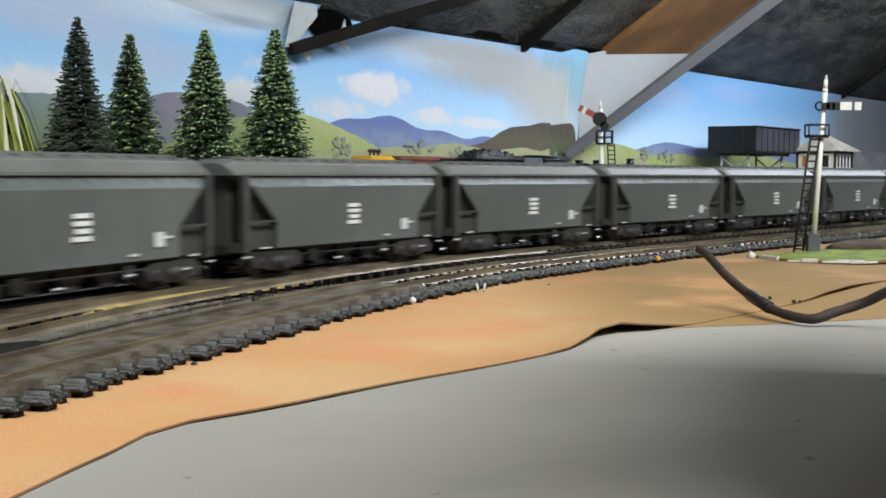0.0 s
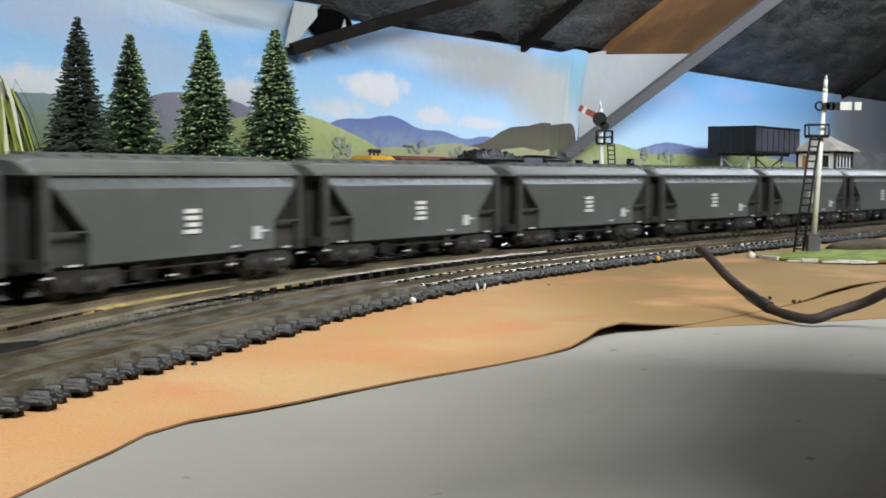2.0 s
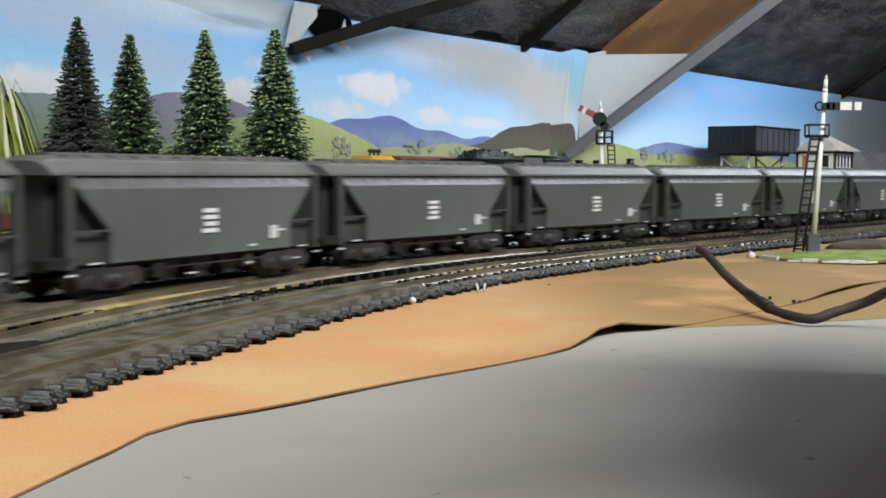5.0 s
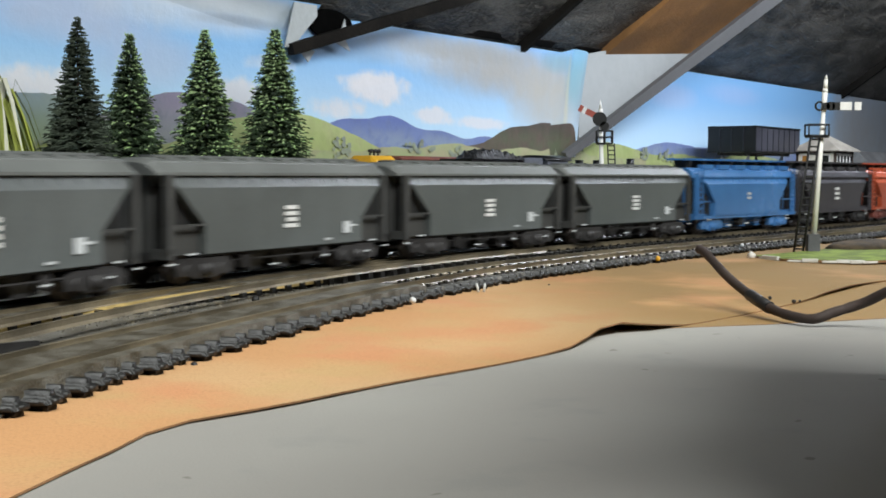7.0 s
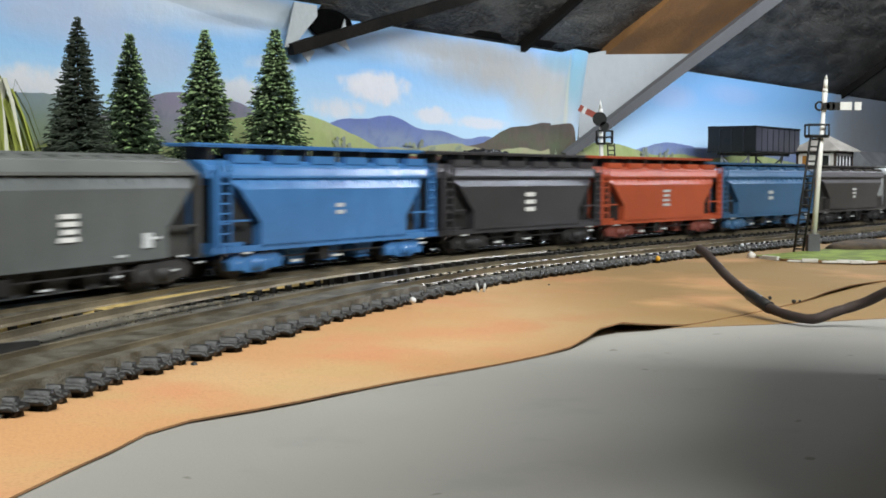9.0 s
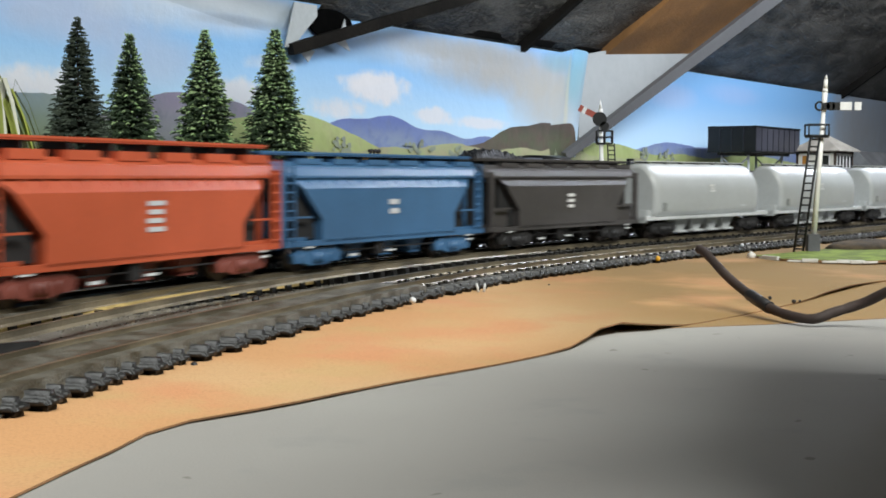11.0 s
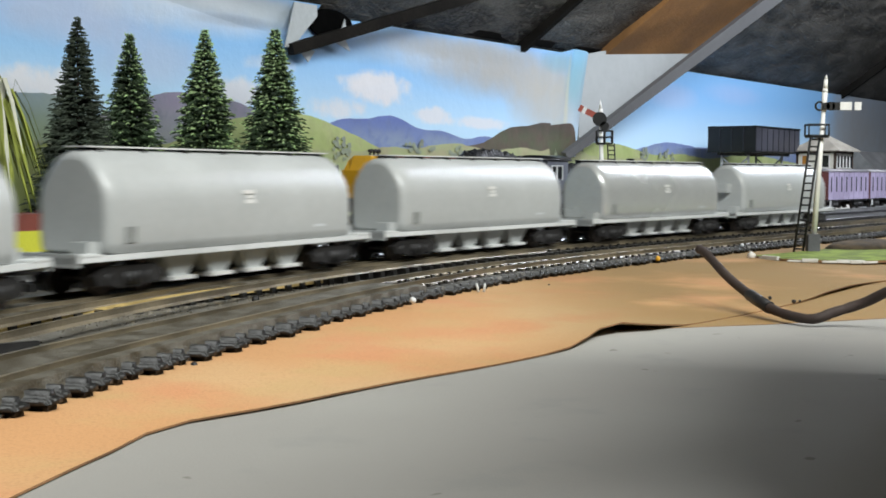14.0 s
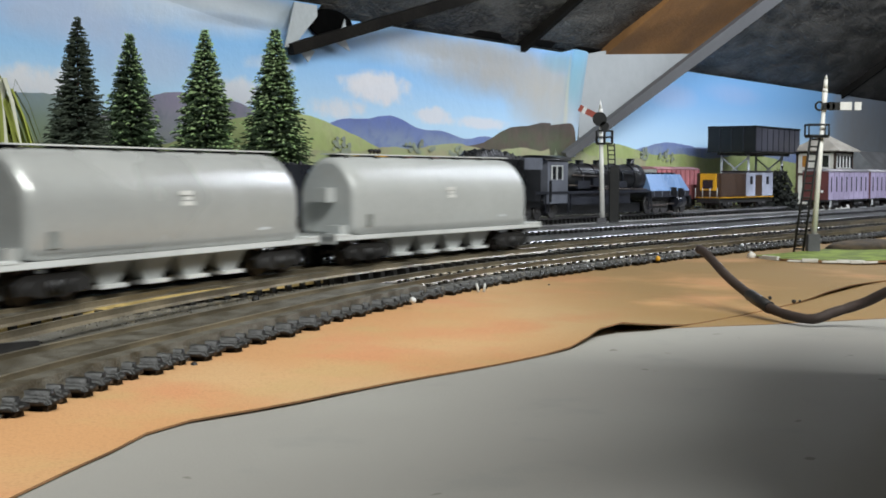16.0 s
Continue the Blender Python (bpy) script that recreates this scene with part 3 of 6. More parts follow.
def build_roof():
    """The sloping attic roof with its foil, rafters, boards and braces."""
    def slope(x0, x1, y0, y1, up0, up1):
        bm = bmesh.new()
        vs = box(bm, x0, x1, y0, y1, up0, up1)
        for v in vs:
            v.co.z += EAVES - PITCH * v.co.y
        return bm
    bm = bmesh.new()
    n, m = 120, 26
    grid = [[None] * (m + 1) for _ in range(n + 1)]
    for i in range(n + 1):
        for j in range(m + 1):
            x, y = -1.0 + 3.2 * i / n, 0.03 - 0.40 * j / m
            w = 0.006 * noise.noise(Vector((x * 9, y * 14, 1))) + 0.003 * noise.noise(Vector((x * 34, y * 50, 4)))
            grid[i][j] = bm.verts.new((x, y, EAVES - PITCH * y + max(w, -0.004) + 0.004))
    for i in range(n):
        for j in range(m):
            f = bm.faces.new((grid[i][j], grid[i + 1][j], grid[i + 1][j + 1], grid[i][j + 1]))
            f.smooth = True
    setting("ceiling_foil", bm, FOIL, "crumpled dark roof foil under the tiles", at=ROOM)
    setting("ceiling", slope(-4.4, 3.4, -1.9, 0.10, 0.014, 0.05), WALL, "sloping attic ceiling", at=ROOM)
    for x in (-0.35, 0.425, 1.40):
        setting("rafter", slope(x - 0.0045, x + 0.0045, -1.6, 0.005, -0.008, 0.012), BATTEN, "dark sawn rafter under the roof foil", at=ROOM)
    setting("ceiling_board", slope(0.585, 0.795, -0.30, -0.002, -0.005, 0.010), TIMBER, "brown rough timber board under the roof", at=ROOM)
    setting("trim", slope(-0.9, 0.60, -0.004, 0.004, 0.004, 0.012), BATTEN, "dark batten along the eaves", at=ROOM)
    # the room's other sides, out of sight
    setting("wall_south", boxes([(-4.4, 3.4, -3.6, -3.5, -0.3, 1.6)]), WALL, "plain attic wall", at=ROOM)
    setting("wall_west", boxes([(-4.5, -4.4, -3.6, 0.1, -0.3, 1.6)]), WALL, "plain attic wall", at=ROOM)
    setting("wall_east", boxes([(3.4, 3.5, -3.6, 0.1, -0.3, 1.6)]), WALL, "plain attic wall", at=ROOM)
    bm = bmesh.new()
    for v in box(bm, -4.4, 3.4, -3.6, -1.9, 0.0, 0.04):
        v.co.z += EAVES + PITCH * 1.9
    setting("ceiling_flat", bm, WALL, "flat attic ceiling", at=ROOM)


def beam(name, a, b, wide, deep, material, label, category, bevel=0.001, spread=1.0):
    """A squared timber from a to b, in the room's own axes; spread widens its far end."""
    a, b = Vector(a), Vector(b)
    d = (b - a).normalized()
    side = d.cross(Vector((0, 1, 0))).normalized()
    out = d.cross(side)
    bm = bmesh.new()
    loft(bm, [[p + side * u * k * wide / 2 + out * v * deep / 2 for u, v in ((-1, -1), (1, -1), (1, 1), (-1, 1))] for p, k in ((a, 1.0), (b, spread))], smooth=False)
    ob = new(name, mesh_of(name, bm, material, bevel))
    ob.matrix_basis = ROOM
    return tagged(ob, label, category)


GUSSET = [(0.535, 0.0657), (0.556, 0.0711), (0.6595, 0.1254), (0.779, 0.193), (0.779, 0.1955), (0.590, 0.181), (0.5374, 0.1714)]
BRACE_LOW, BRACE_HIGH = (0.4850, -0.016, 0.0580), (0.8600, -0.165, 0.3080)


def build_braces():
    beam("diagonal_brace", BRACE_LOW, BRACE_HIGH, 0.0095, 0.007, STRUT, "grey painted timber brace slanting up to the roof", "brace", spread=1.95)
    beam("roof_batten", (0.060, -0.012, 0.139), (0.285, -0.045, 0.207), 0.0095, 0.008, BATTEN, "dark batten slanting across the backdrop's top edge", "batten")
    bm = built(slab, GUSSET, -0.0014, 0.0)
    for v in bm.verts:
        v.co.y += -0.003 - 0.11 * (v.co.x - 0.54)
    ob = new("gusset_panel", mesh_of("gusset_panel", bm, PANEL))
    ob.matrix_basis = ROOM
    tagged(ob, "pale grey triangular gusset board behind the brace", "panel")
    # the loose end of the vinyl, curling out of the corner
    print_sky = bpy.data.materials["printed_sky"]

    def curl(u, z):
        up = (z - 0.058) / 0.114
        return Vector((0.452 + 0.084 * u - 0.006 * u * (1 - up), 0.0006 - 0.013 * smooth(u * 1.15) * (0.3 + 0.7 * up) - 0.0028 * up * smooth(u * 2) * math.sin(u * 17 - up * 2.2), z - 0.004 * up * math.sin(u * 6)))

    rings = [[curl(k / 30, 0.058 + 0.114 * i / 24) for k in range(31)] for i in range(25)]
    ob = new("curled_vinyl", mesh_of("curled_vinyl", built(loft, rings, closed=False), print_sky))
    ob.matrix_basis = ROOM
    tagged(ob, "pale teal loose vinyl edge curling off the backdrop", "vinyl sheet")
    rings = []
    for i in range(9):
        rings.append([curl(k / 30, 0.059 + (0.0330 + 0.0015 * smooth(k / 18) - 0.030 * max(0.0, (k - 22) / 7.0) ** 2.2) * i / 8) + Vector((0, -0.0014, 0)) for k in range(30)])
    part("printed_hill", built(loft, rings, closed=False), bpy.data.materials["printed_brown_hill"], ob, "dark brown end of the printed hill")
    # The torn opening's darkness is a flat black plate; nothing is cut out.
    hole = [(0.116 + 0.026 * math.cos(a) * (1.0 if math.cos(a) < 0 else 1.15), 0.1655 + 0.0125 * math.sin(a)) for a in [k * math.tau / 28 for k in range(28)]]
    ob = new("backdrop_tear", mesh_of("backdrop_tear", built(slab, hole, -0.0050, -0.0028), surface("painted_gap_black", (0.004, 0.004, 0.004), 0.95, var=0.3, bump=0, spec=0.0)))
    ob.matrix_basis = ROOM
    tagged(ob, "black plate painting the dark torn gap atop the backdrop", "tear")
    # the vinyl's top edge, rolling forward off the wall
    rings = []
    for i in range(17):
        u = i / 16
        x, foot = -0.13 + 0.222 * u, 0.1660 - 0.0205 * smooth(u * 1.25) * (1 - 0.55 * smooth((u - 0.80) * 5))
        rings.append([Vector((x + 0.006 * v, 0.0006 - 0.012 * v * v * (0.35 + 0.65 * u) - 0.0006 * v * math.sin(v * 9 + u * 7), foot + (0.1790 - foot) * v)) for v in [k / 10 for k in range(11)]])
    ob = new("rolled_vinyl", mesh_of("rolled_vinyl", built(loft, rings, closed=False), print_sky))
    ob.matrix_basis = ROOM
    tagged(ob, "pale blue top edge of vinyl rolling off the wall", "vinyl sheet")
    pale = surface("pale_paper", (0.42, 0.45, 0.46), 0.6, var=0.12, scale=60)
    for tri, lean in (([(0.0545, 0.1405), (0.064, 0.1415), (0.0935, 0.1690), (0.0930, 0.178), (0.066, 0.178)], 0.006), ([(0.128, 0.160), (0.136, 0.158), (0.133, 0.171)], 0.002),
                      ([(0.088, 0.131), (0.096, 0.141), (0.076, 0.141)], 0.001), ([(0.120, 0.150), (0.139, 0.144), (0.129, 0.158)], 0.003)):
        ob = new("paper_flap", mesh_of("paper_flap", built(slab, tri, -0.0052 - lean, -0.0042 - lean), pale))
        ob.matrix_basis = ROOM
        tagged(ob, "pale torn flap of backing paper on the backdrop", "paper flap")


def build_tracks():
    run = sample_offset(lambda s: 0.0, -0.75, 1.0, 0.01)
    track("main track of nickel rails on dark plastic sleepers", run, infill=0.0135, cork=True, buried=69, meshes=LONG_SLEEPER, pitch=0.0098)
    track("front track of nickel rails on dark chunky sleepers", sample_offset(front_offset, -0.62, 0.95, 0.01), meshes=CHUNKY, infill=0.0130, pitch=0.0078, buried=52)
    # the rest of the running line, out of sight
    for s0, s1 in ((-4.1, -0.75), (1.0, 4.2)):
        track("main track of nickel rails on dark plastic sleepers", sample_offset(lambda s: 0.0, s0, s1, 0.02), 0.011)
    # a turnout's diverging rails between the two
    a = sample_offset(lambda s: 0.004 + 0.052 * smooth((0.12 - s) / 0.75), -0.45, 0.12, 0.01)
    ob = thing("turnout", "closure rails of a turnout between two tracks", "railway turnout", "tracks of the layout")
    for side in (-0.00825, 0.00825):
        part("rail", rail_mesh(a, side), RAIL, ob)
    for x0, y0, x1, y1, n in ((-0.62, -0.318, 1.25, -0.305, 250), (-0.75, -0.244, 1.25, -0.240, 250), (-0.70, -0.142, 1.20, -0.117, 250)):
        track("yard track of bright nickel rails on dark sleepers", straight(roomy(x0, y0), roomy(x1, y1), 60), metal=YARD_RAIL)


build_ground()
build_backdrop()
build_roof()
build_braces()
build_tracks()

# ---------------------------------------------------------------- the train
def bogie(parent, x, steel=None, spread=0.0095):
    """A two-axle bogie: two side frames, a bolster and four wheels."""
    steel = steel or BOGIE_STEEL
    bm = bmesh.new()
    for y in (-0.0118, 0.0118):
        slab(bm, [(x - 0.0165, 0.0066), (x - 0.0120, 0.0092), (x + 0.0120, 0.0092), (x + 0.0165, 0.0066), (x + 0.0150, 0.0034), (x + 0.0085, 0.0034),
                  (x + 0.0050, 0.0022), (x - 0.0050, 0.0022), (x - 0.0085, 0.0034), (x - 0.0150, 0.0034)], y - 0.0014, y + 0.0014)
        for dx in (-spread, spread):
            tube(bm, (x + dx, y - 0.0022, 0.0052), (x + dx, y + 0.0022, 0.0052), 0.0021, seg=8)
        for dx in (-0.0025, 0.0, 0.0025):
            tube(bm, (x + dx, y - 0.0018, 0.0030), (x + dx, y - 0.0018, 0.0072), 0.0009, seg=6)
    box(bm, x - 0.0035, x + 0.0035, -0.0118, 0.0118, 0.0040, 0.0085)
    frame_part = part("bogie", bm, steel, parent)
    for dx in (-spread, spread):
        for y in (-0.0084, 0.0084):
            bm = bmesh.new()
            tube(bm, (x + dx, y - 0.0012, 0.0053), (x + dx, y + 0.0012, 0.0053), 0.0053, 0.0053, 16)
            tube(bm, (x + dx, y + (0.0012 if y < 0 else -0.0012), 0.0053), (x + dx, y + (0.0018 if y < 0 else -0.0018), 0.0053), 0.0059, 0.0059, 16)
            tube(bm, (x + dx, y * 1.0, 0.0053), (x + dx, 0.0, 0.0053), 0.0010, 0.0010, 6)
            part("wheel", bm, WHEEL_STEEL, frame_part)


def coupler(parent, x, sign):
    bm = bmesh.new()
    box(bm, x - 0.005, x + 0.005, -0.0012, 0.0012, 0.0088, 0.0112)
    box(bm, x + sign * 0.005 - 0.002, x + sign * 0.005 + 0.002, -0.0024, 0.0024, 0.0078, 0.0116)
    part("coupler", bm, DARK_STEEL, parent, bevel=0.0003)


def bars(parent, name, rows, y, material):
    """Small flat markings on a wagon's two sides: (x, z, half width, half height)."""
    for s in (-1, 1):
        for x, z, w, h in rows:
            part(name, boxes([(s * -x - w, s * -x + w, s * y - 0.00012, s * y + 0.00012, z - h, z + h)]), material, parent)


def logo_rows(rng, x, z, w, h, lines, gap=0.5):
    """Lines of unreadable lettering as bars of uneven length."""
    rows, step = [], 2 * h / lines
    for i in range(lines):
        rows.append((x + rng.uniform(-0.1, 0.1) * w, z + h - (i + 0.5) * step, w * rng.uniform(0.75, 1.0), step * gap / 2))
    return rows


def hopper_sides(bm, half, low, waist, top, sill, knee, shoulder, eave, inset):
    """The hopper's body: upright sides whose ends are cut away in a slope, and a shoulder leaning in under the roof."""
    rings = []
    for z, reach, wide in ((sill, low, half), (knee, low, half), (shoulder, waist, half), (eave, top, half - inset)):
        rings.append([Vector((-reach, -wide, z)), Vector((reach, -wide, z)), Vector((reach, wide, z)), Vector((-reach, wide, z))])
    loft(bm, rings, smooth=False)


def shoulder_ribs(parent, half, shoulder, eave, inset, reach, count, paint):
    """Thin upright ribs standing on the leaning shoulder of both sides."""
    rib = mesh_of("shoulder_rib", built(loft, [[Vector((x, 0.0002, shoulder)), Vector((x, inset * 0.72, eave - 0.0001)), Vector((x, inset + 0.0002, eave - 0.0001))] for x in (-0.0006, 0.0006)], smooth=False), paint)
    for i in range(count):
        for s in (-1, 1):
            part("shoulder_rib", rib, None, parent, at=Matrix.Translation((-reach + 2 * reach * i / (count - 1), s * half, 0)) @ Matrix.Rotation(0 if s < 0 else math.pi, 4, "Z"))


def end_frames(parent, x, half, sill, eave, material, ladder=False, post=None):
    for s in (-1, 1):
        bm = bmesh.new()
        for y in (-half + 0.0012, half - 0.0012):
            box(bm, s * x - 0.0014, s * x + 0.0014, y - 0.0012, y + 0.0012, sill + 0.001, eave)
        box(bm, s * x - 0.0012, s * x + 0.0012, -half, half, sill - 0.001, sill + 0.0025)
        box(bm, s * x - 0.0008, s * x + 0.0008, -half * 0.45, half * 0.45, sill, eave)
        part("end_frame", bm, post or material, parent)
        bm = bmesh.new()
        for y in (-half + 0.0008, half - 0.0008):
            box(bm, min(s * x, s * (x - 0.0185)), max(s * x, s * (x - 0.0185)), y * 0.78 - 0.0005, y * 0.78 + 0.0005, sill, sill + (0.0095 if not ladder else 0.0022))
            box(bm, min(s * x, s * (x - 0.0185)), max(s * x, s * (x - 0.0185)), y - 0.0006, y + 0.0006, sill + 0.0098, sill + 0.0105)
        part("end_panel", bm, post or material, parent)
        if ladder:
            bm = bmesh.new()
            for y in (-half - 0.0004,):
                for dx in (-0.0062, -0.0005):
                    box(bm, s * x + s * dx - 0.0004, s * x + s * dx + 0.0004, y - 0.0004, y + 0.0004, sill - 0.001, eave + 0.004)
                for k in range(8):
                    z = sill + 0.002 + k * (eave - sill) / 8
                    box(bm, min(s * (x - 0.0062), s * (x - 0.0005)), max(s * (x - 0.0062), s * (x - 0.0005)), y - 0.0003, y + 0.0003, z, z + 0.0006)
            part("ladder", bm, material, parent)


def chutes(parent, xs, wide, z1, z0, material, rim=None):
    for x in xs:
        bm = bmesh.new()
        loft(bm, [[Vector((x + sx * w, sy * d, z)) for sx, sy in ((-1, -1), (1, -1), (1, 1), (-1, 1))]
                  for z, w, d in ((z1, wide, 0.0110), (z0 + 0.0012, wide * 0.45, 0.0098), (z0, wide * 0.5, 0.0102))], smooth=False)
        c = part("chute", bm, material, parent)
        if rim:
            part("chute_lip", boxes([(x - wide * 0.62, x + wide * 0.62, -0.0120, 0.0120, z0 - 0.0005, z0 + 0.0007)]), rim, c)


# Darker copy of the wagon grey, painting shade onto the end frames.
END_GREY = surface("shaded_end_grey", (0.05, 0.05, 0.048), 0.6, var=0.3)


def grey_hopper():
    """Dark grey bogie hopper with a ridged roof and small gussets under its eaves."""
    w = thing("hopper_wagon", "dark grey bogie hopper wagon with white side markings", "wagon", "wagons of the train")
    sill, eave, half = 0.0105, 0.0378, HALF
    part("body", built(hopper_sides, half - 0.0004, 0.0515, 0.0662, 0.0715, sill, 0.0203, 0.0334, eave, 0.0026), WAGON_GREY, w, bevel=0.0004)
    bm = bmesh.new()
    lip = half - 0.0014
    prof = [(-lip, eave - 0.0002), (-lip, eave + 0.0008), (-half * 0.62, eave + 0.0042), (-half * 0.60, eave + 0.0047), (-half * 0.28, eave + 0.0058), (half * 0.28, eave + 0.0058),
            (half * 0.60, eave + 0.0047), (half * 0.62, eave + 0.0042), (lip, eave + 0.0008), (lip, eave - 0.0002)]
    loft(bm, [[Vector((x, y * k, eave + (z - eave) * k2)) for y, z in prof] for x, k, k2 in
              ((-0.0745, 0.90, 0.72), (-0.0715, 1, 1), (0.0715, 1, 1), (0.0745, 0.90, 0.72))], smooth=False)
    part("roof", bm, ROOF_GREY, w, bevel=0.0003)
    bm = bmesh.new()
    box(bm, -0.066, 0.066, -0.0032, 0.0032, eave + 0.0056, eave + 0.0068)
    for i in range(12):
        box(bm, -0.064 + i * 0.0112, -0.0628 + i * 0.0112, -0.0075, 0.0075, eave + 0.0050, eave + 0.0060)
    part("roof_hatch", bm, ROOF_GREY, w)
    shoulder_ribs(w, half - 0.0004, 0.0334, eave, 0.0026, 0.0610, 14, WAGON_GREY)
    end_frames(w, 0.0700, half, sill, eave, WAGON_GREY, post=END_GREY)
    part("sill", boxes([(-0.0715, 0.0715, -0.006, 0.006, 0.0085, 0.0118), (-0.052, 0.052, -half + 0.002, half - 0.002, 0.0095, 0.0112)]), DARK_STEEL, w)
    # Black boxes fill the open end bays, painting the shade inside them.
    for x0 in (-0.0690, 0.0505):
        part("end_bay_shade", boxes([(x0, x0 + 0.0185, -half + 0.0045, half - 0.0045, 0.0125, 0.034)]), SHADOW_BLACK, w)
    # Black block added under the floor to stand in for the shade there.
    part("underside_shade", boxes([(-0.034, 0.034, -0.004, 0.004, 0.0024, 0.0096)]), SHADOW_BLACK, w)
    chutes(w, (-0.018, 0.0, 0.018), 0.0075, 0.0098, 0.0030, DARK_STEEL)
    part("brake_gear", boxes([(-0.030, -0.024, -0.0135, -0.009, 0.0045, 0.0090), (0.023, 0.0275, -0.0130, -0.010, 0.0050, 0.0095), (-0.05, 0.05, -0.0128, -0.0122, 0.0072, 0.0077)]), BOGIE_STEEL, w)
    bogie(w, -0.0500)
    bogie(w, 0.0500)
    coupler(w, -0.0745, -1)
    coupler(w, 0.0745, 1)
    rng = random.Random(3)
    bars(w, "emblem", logo_rows(rng, 0.0, 0.0222, 0.0046, 0.0046, 4, 0.62), half, WHITE)
    bars(w, "data_panel", [(0.0395, 0.0168, 0.0026, 0.0024), (0.0445, 0.0174, 0.0024, 0.0004), (0.0255, 0.0125, 0.0022, 0.0004)], half, GHOST_WHITE)
    bars(w, "footboard", [(-0.0585, 0.0108, 0.0028, 0.0003), (0.0605, 0.0106, 0.0028, 0.0003), (0.056, 0.0062, 0.0020, 0.0003), (0.071, 0.0078, 0.0022, 0.0003), (-0.0105, 0.0048, 0.0024, 0.0003), (0.024, 0.0062, 0.0022, 0.0003), (-0.0695, 0.0078, 0.0020, 0.0003)], half - 0.0006, GHOST_WHITE)
    return w


def walkway_hopper(label, paint, bogie_paint, marks, seed, rise=0.0, ribs=True, ladder=True):
    """Hopper with a raised roof walkway, end ladders and a bright shoulder."""
    w = thing("hopper_wagon", label, "wagon", "wagons of the train")
    sill, eave, half = 0.0112, 0.0395, HALF
    part("body", built(hopper_sides, half, 0.0520, 0.0642, 0.0690, sill, 0.0205, 0.0325, 0.0368, 0.0026), paint, w, bevel=0.0005)
    if ribs:
        shoulder_ribs(w, half, 0.0325, 0.0368, 0.0026, 0.0590, 14, paint)
    bm = bmesh.new()
    lip = half - 0.0014
    prof = [(-lip, 0.0366), (-lip, 0.0376), (-half * 0.80, eave + 0.0008), (-half * 0.78, eave + 0.0016), (-half * 0.5, eave + 0.0036), (half * 0.5, eave + 0.0036),
            (half * 0.78, eave + 0.0016), (half * 0.80, eave + 0.0008), (lip, 0.0376), (lip, 0.0366)]
    loft(bm, [[Vector((x, y * k, z)) for y, z in prof] for x, k in ((-0.0795, 0.95), (-0.077, 1), (0.077, 1), (0.0795, 0.95))], smooth=False)
    part("roof", bm, paint, w, bevel=0.0003)
    part("walkway", boxes([(-0.0805, 0.0805, -0.0065, 0.0065, 0.0478 + rise, 0.0487 + rise), (-0.0805, 0.0805, -0.0068, -0.0058, 0.0484 + rise, 0.0492 + rise), (-0.0805, 0.0805, 0.0058, 0.0068, 0.0484 + rise, 0.0492 + rise)]), paint, w)
    for i in range(8):
        part("walkway_bracket", boxes([(-0.0700 + i * 0.0200 - 0.0008, -0.0700 + i * 0.0200 + 0.0008, -0.0060, 0.0060, 0.0425, 0.0480 + rise)]), DARK_STEEL, w)
    for i in range(6):
        for s in (-1, 1):
            part("hatch", boxes([(-0.062 + i * 0.0245, -0.046 + i * 0.0245, s * 0.0085 - 0.0018, s * 0.0085 + 0.0018, 0.0422, 0.0452 + 0.4 * rise)]), paint, w)
    end_frames(w, 0.0768, half, sill, eave, paint, ladder=ladder)
    part("sill", boxes([(-0.0800, 0.0800, -half, -half + 0.0016, 0.0100, 0.0122), (-0.0800, 0.0800, half - 0.0016, half, 0.0100, 0.0122), (-0.0800, 0.0800, -0.006, 0.006, 0.0085, 0.0118)]), paint, w)
    # Shade behind the cut-away ends, put in as matt black boxes.
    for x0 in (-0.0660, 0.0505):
        part("end_bay_shade", boxes([(x0, x0 + 0.0155, -half + 0.004, half - 0.004, 0.0125, 0.034)]), SHADOW_BLACK, w)
    # Added black block that darkens the gap between the chutes as shade.
    part("underside_shade", boxes([(-0.036, 0.036, -0.004, 0.004, 0.0024, 0.0110)]), SHADOW_BLACK, w)
    chutes(w, (-0.024, 0.0, 0.024), 0.0085, 0.0112, 0.0036, bogie_paint, rim=None)
    part("brake_gear", boxes([(-0.012, -0.006, -0.0135, -0.009, 0.0045, 0.0100), (-0.05, 0.05, -0.0128, -0.0122, 0.0068, 0.0073)]), DARK_STEEL, w)
    bogie(w, -0.0530, bogie_paint)
    bogie(w, 0.0530, bogie_paint)
    coupler(w, -0.0805, -1)
    coupler(w, 0.0805, 1)
    rng = random.Random(seed)
    lines, mw, mh, white = marks
    bars(w, "emblem", logo_rows(rng, 0.0, 0.0245, mw, mh, lines, 0.55), half + 0.0002, white)
    bars(w, "data_panel", [(-0.010, 0.0142, 0.0022, 0.0004), (-0.040, 0.0128, 0.003, 0.0006), (0.030, 0.0140, 0.0016, 0.0003)], half - 0.0002, GHOST_WHITE)
    bars(w, "footboard", [(-0.060, 0.0098, 0.003, 0.0005), (0.0655, 0.0098, 0.003, 0.0005), (0.0665, 0.0076, 0.0028, 0.0004), (-0.002, 0.0058, 0.0035, 0.0004), (-0.030, 0.0052, 0.003, 0.0005)], half - 0.0003, SILL_WHITE)
    return w


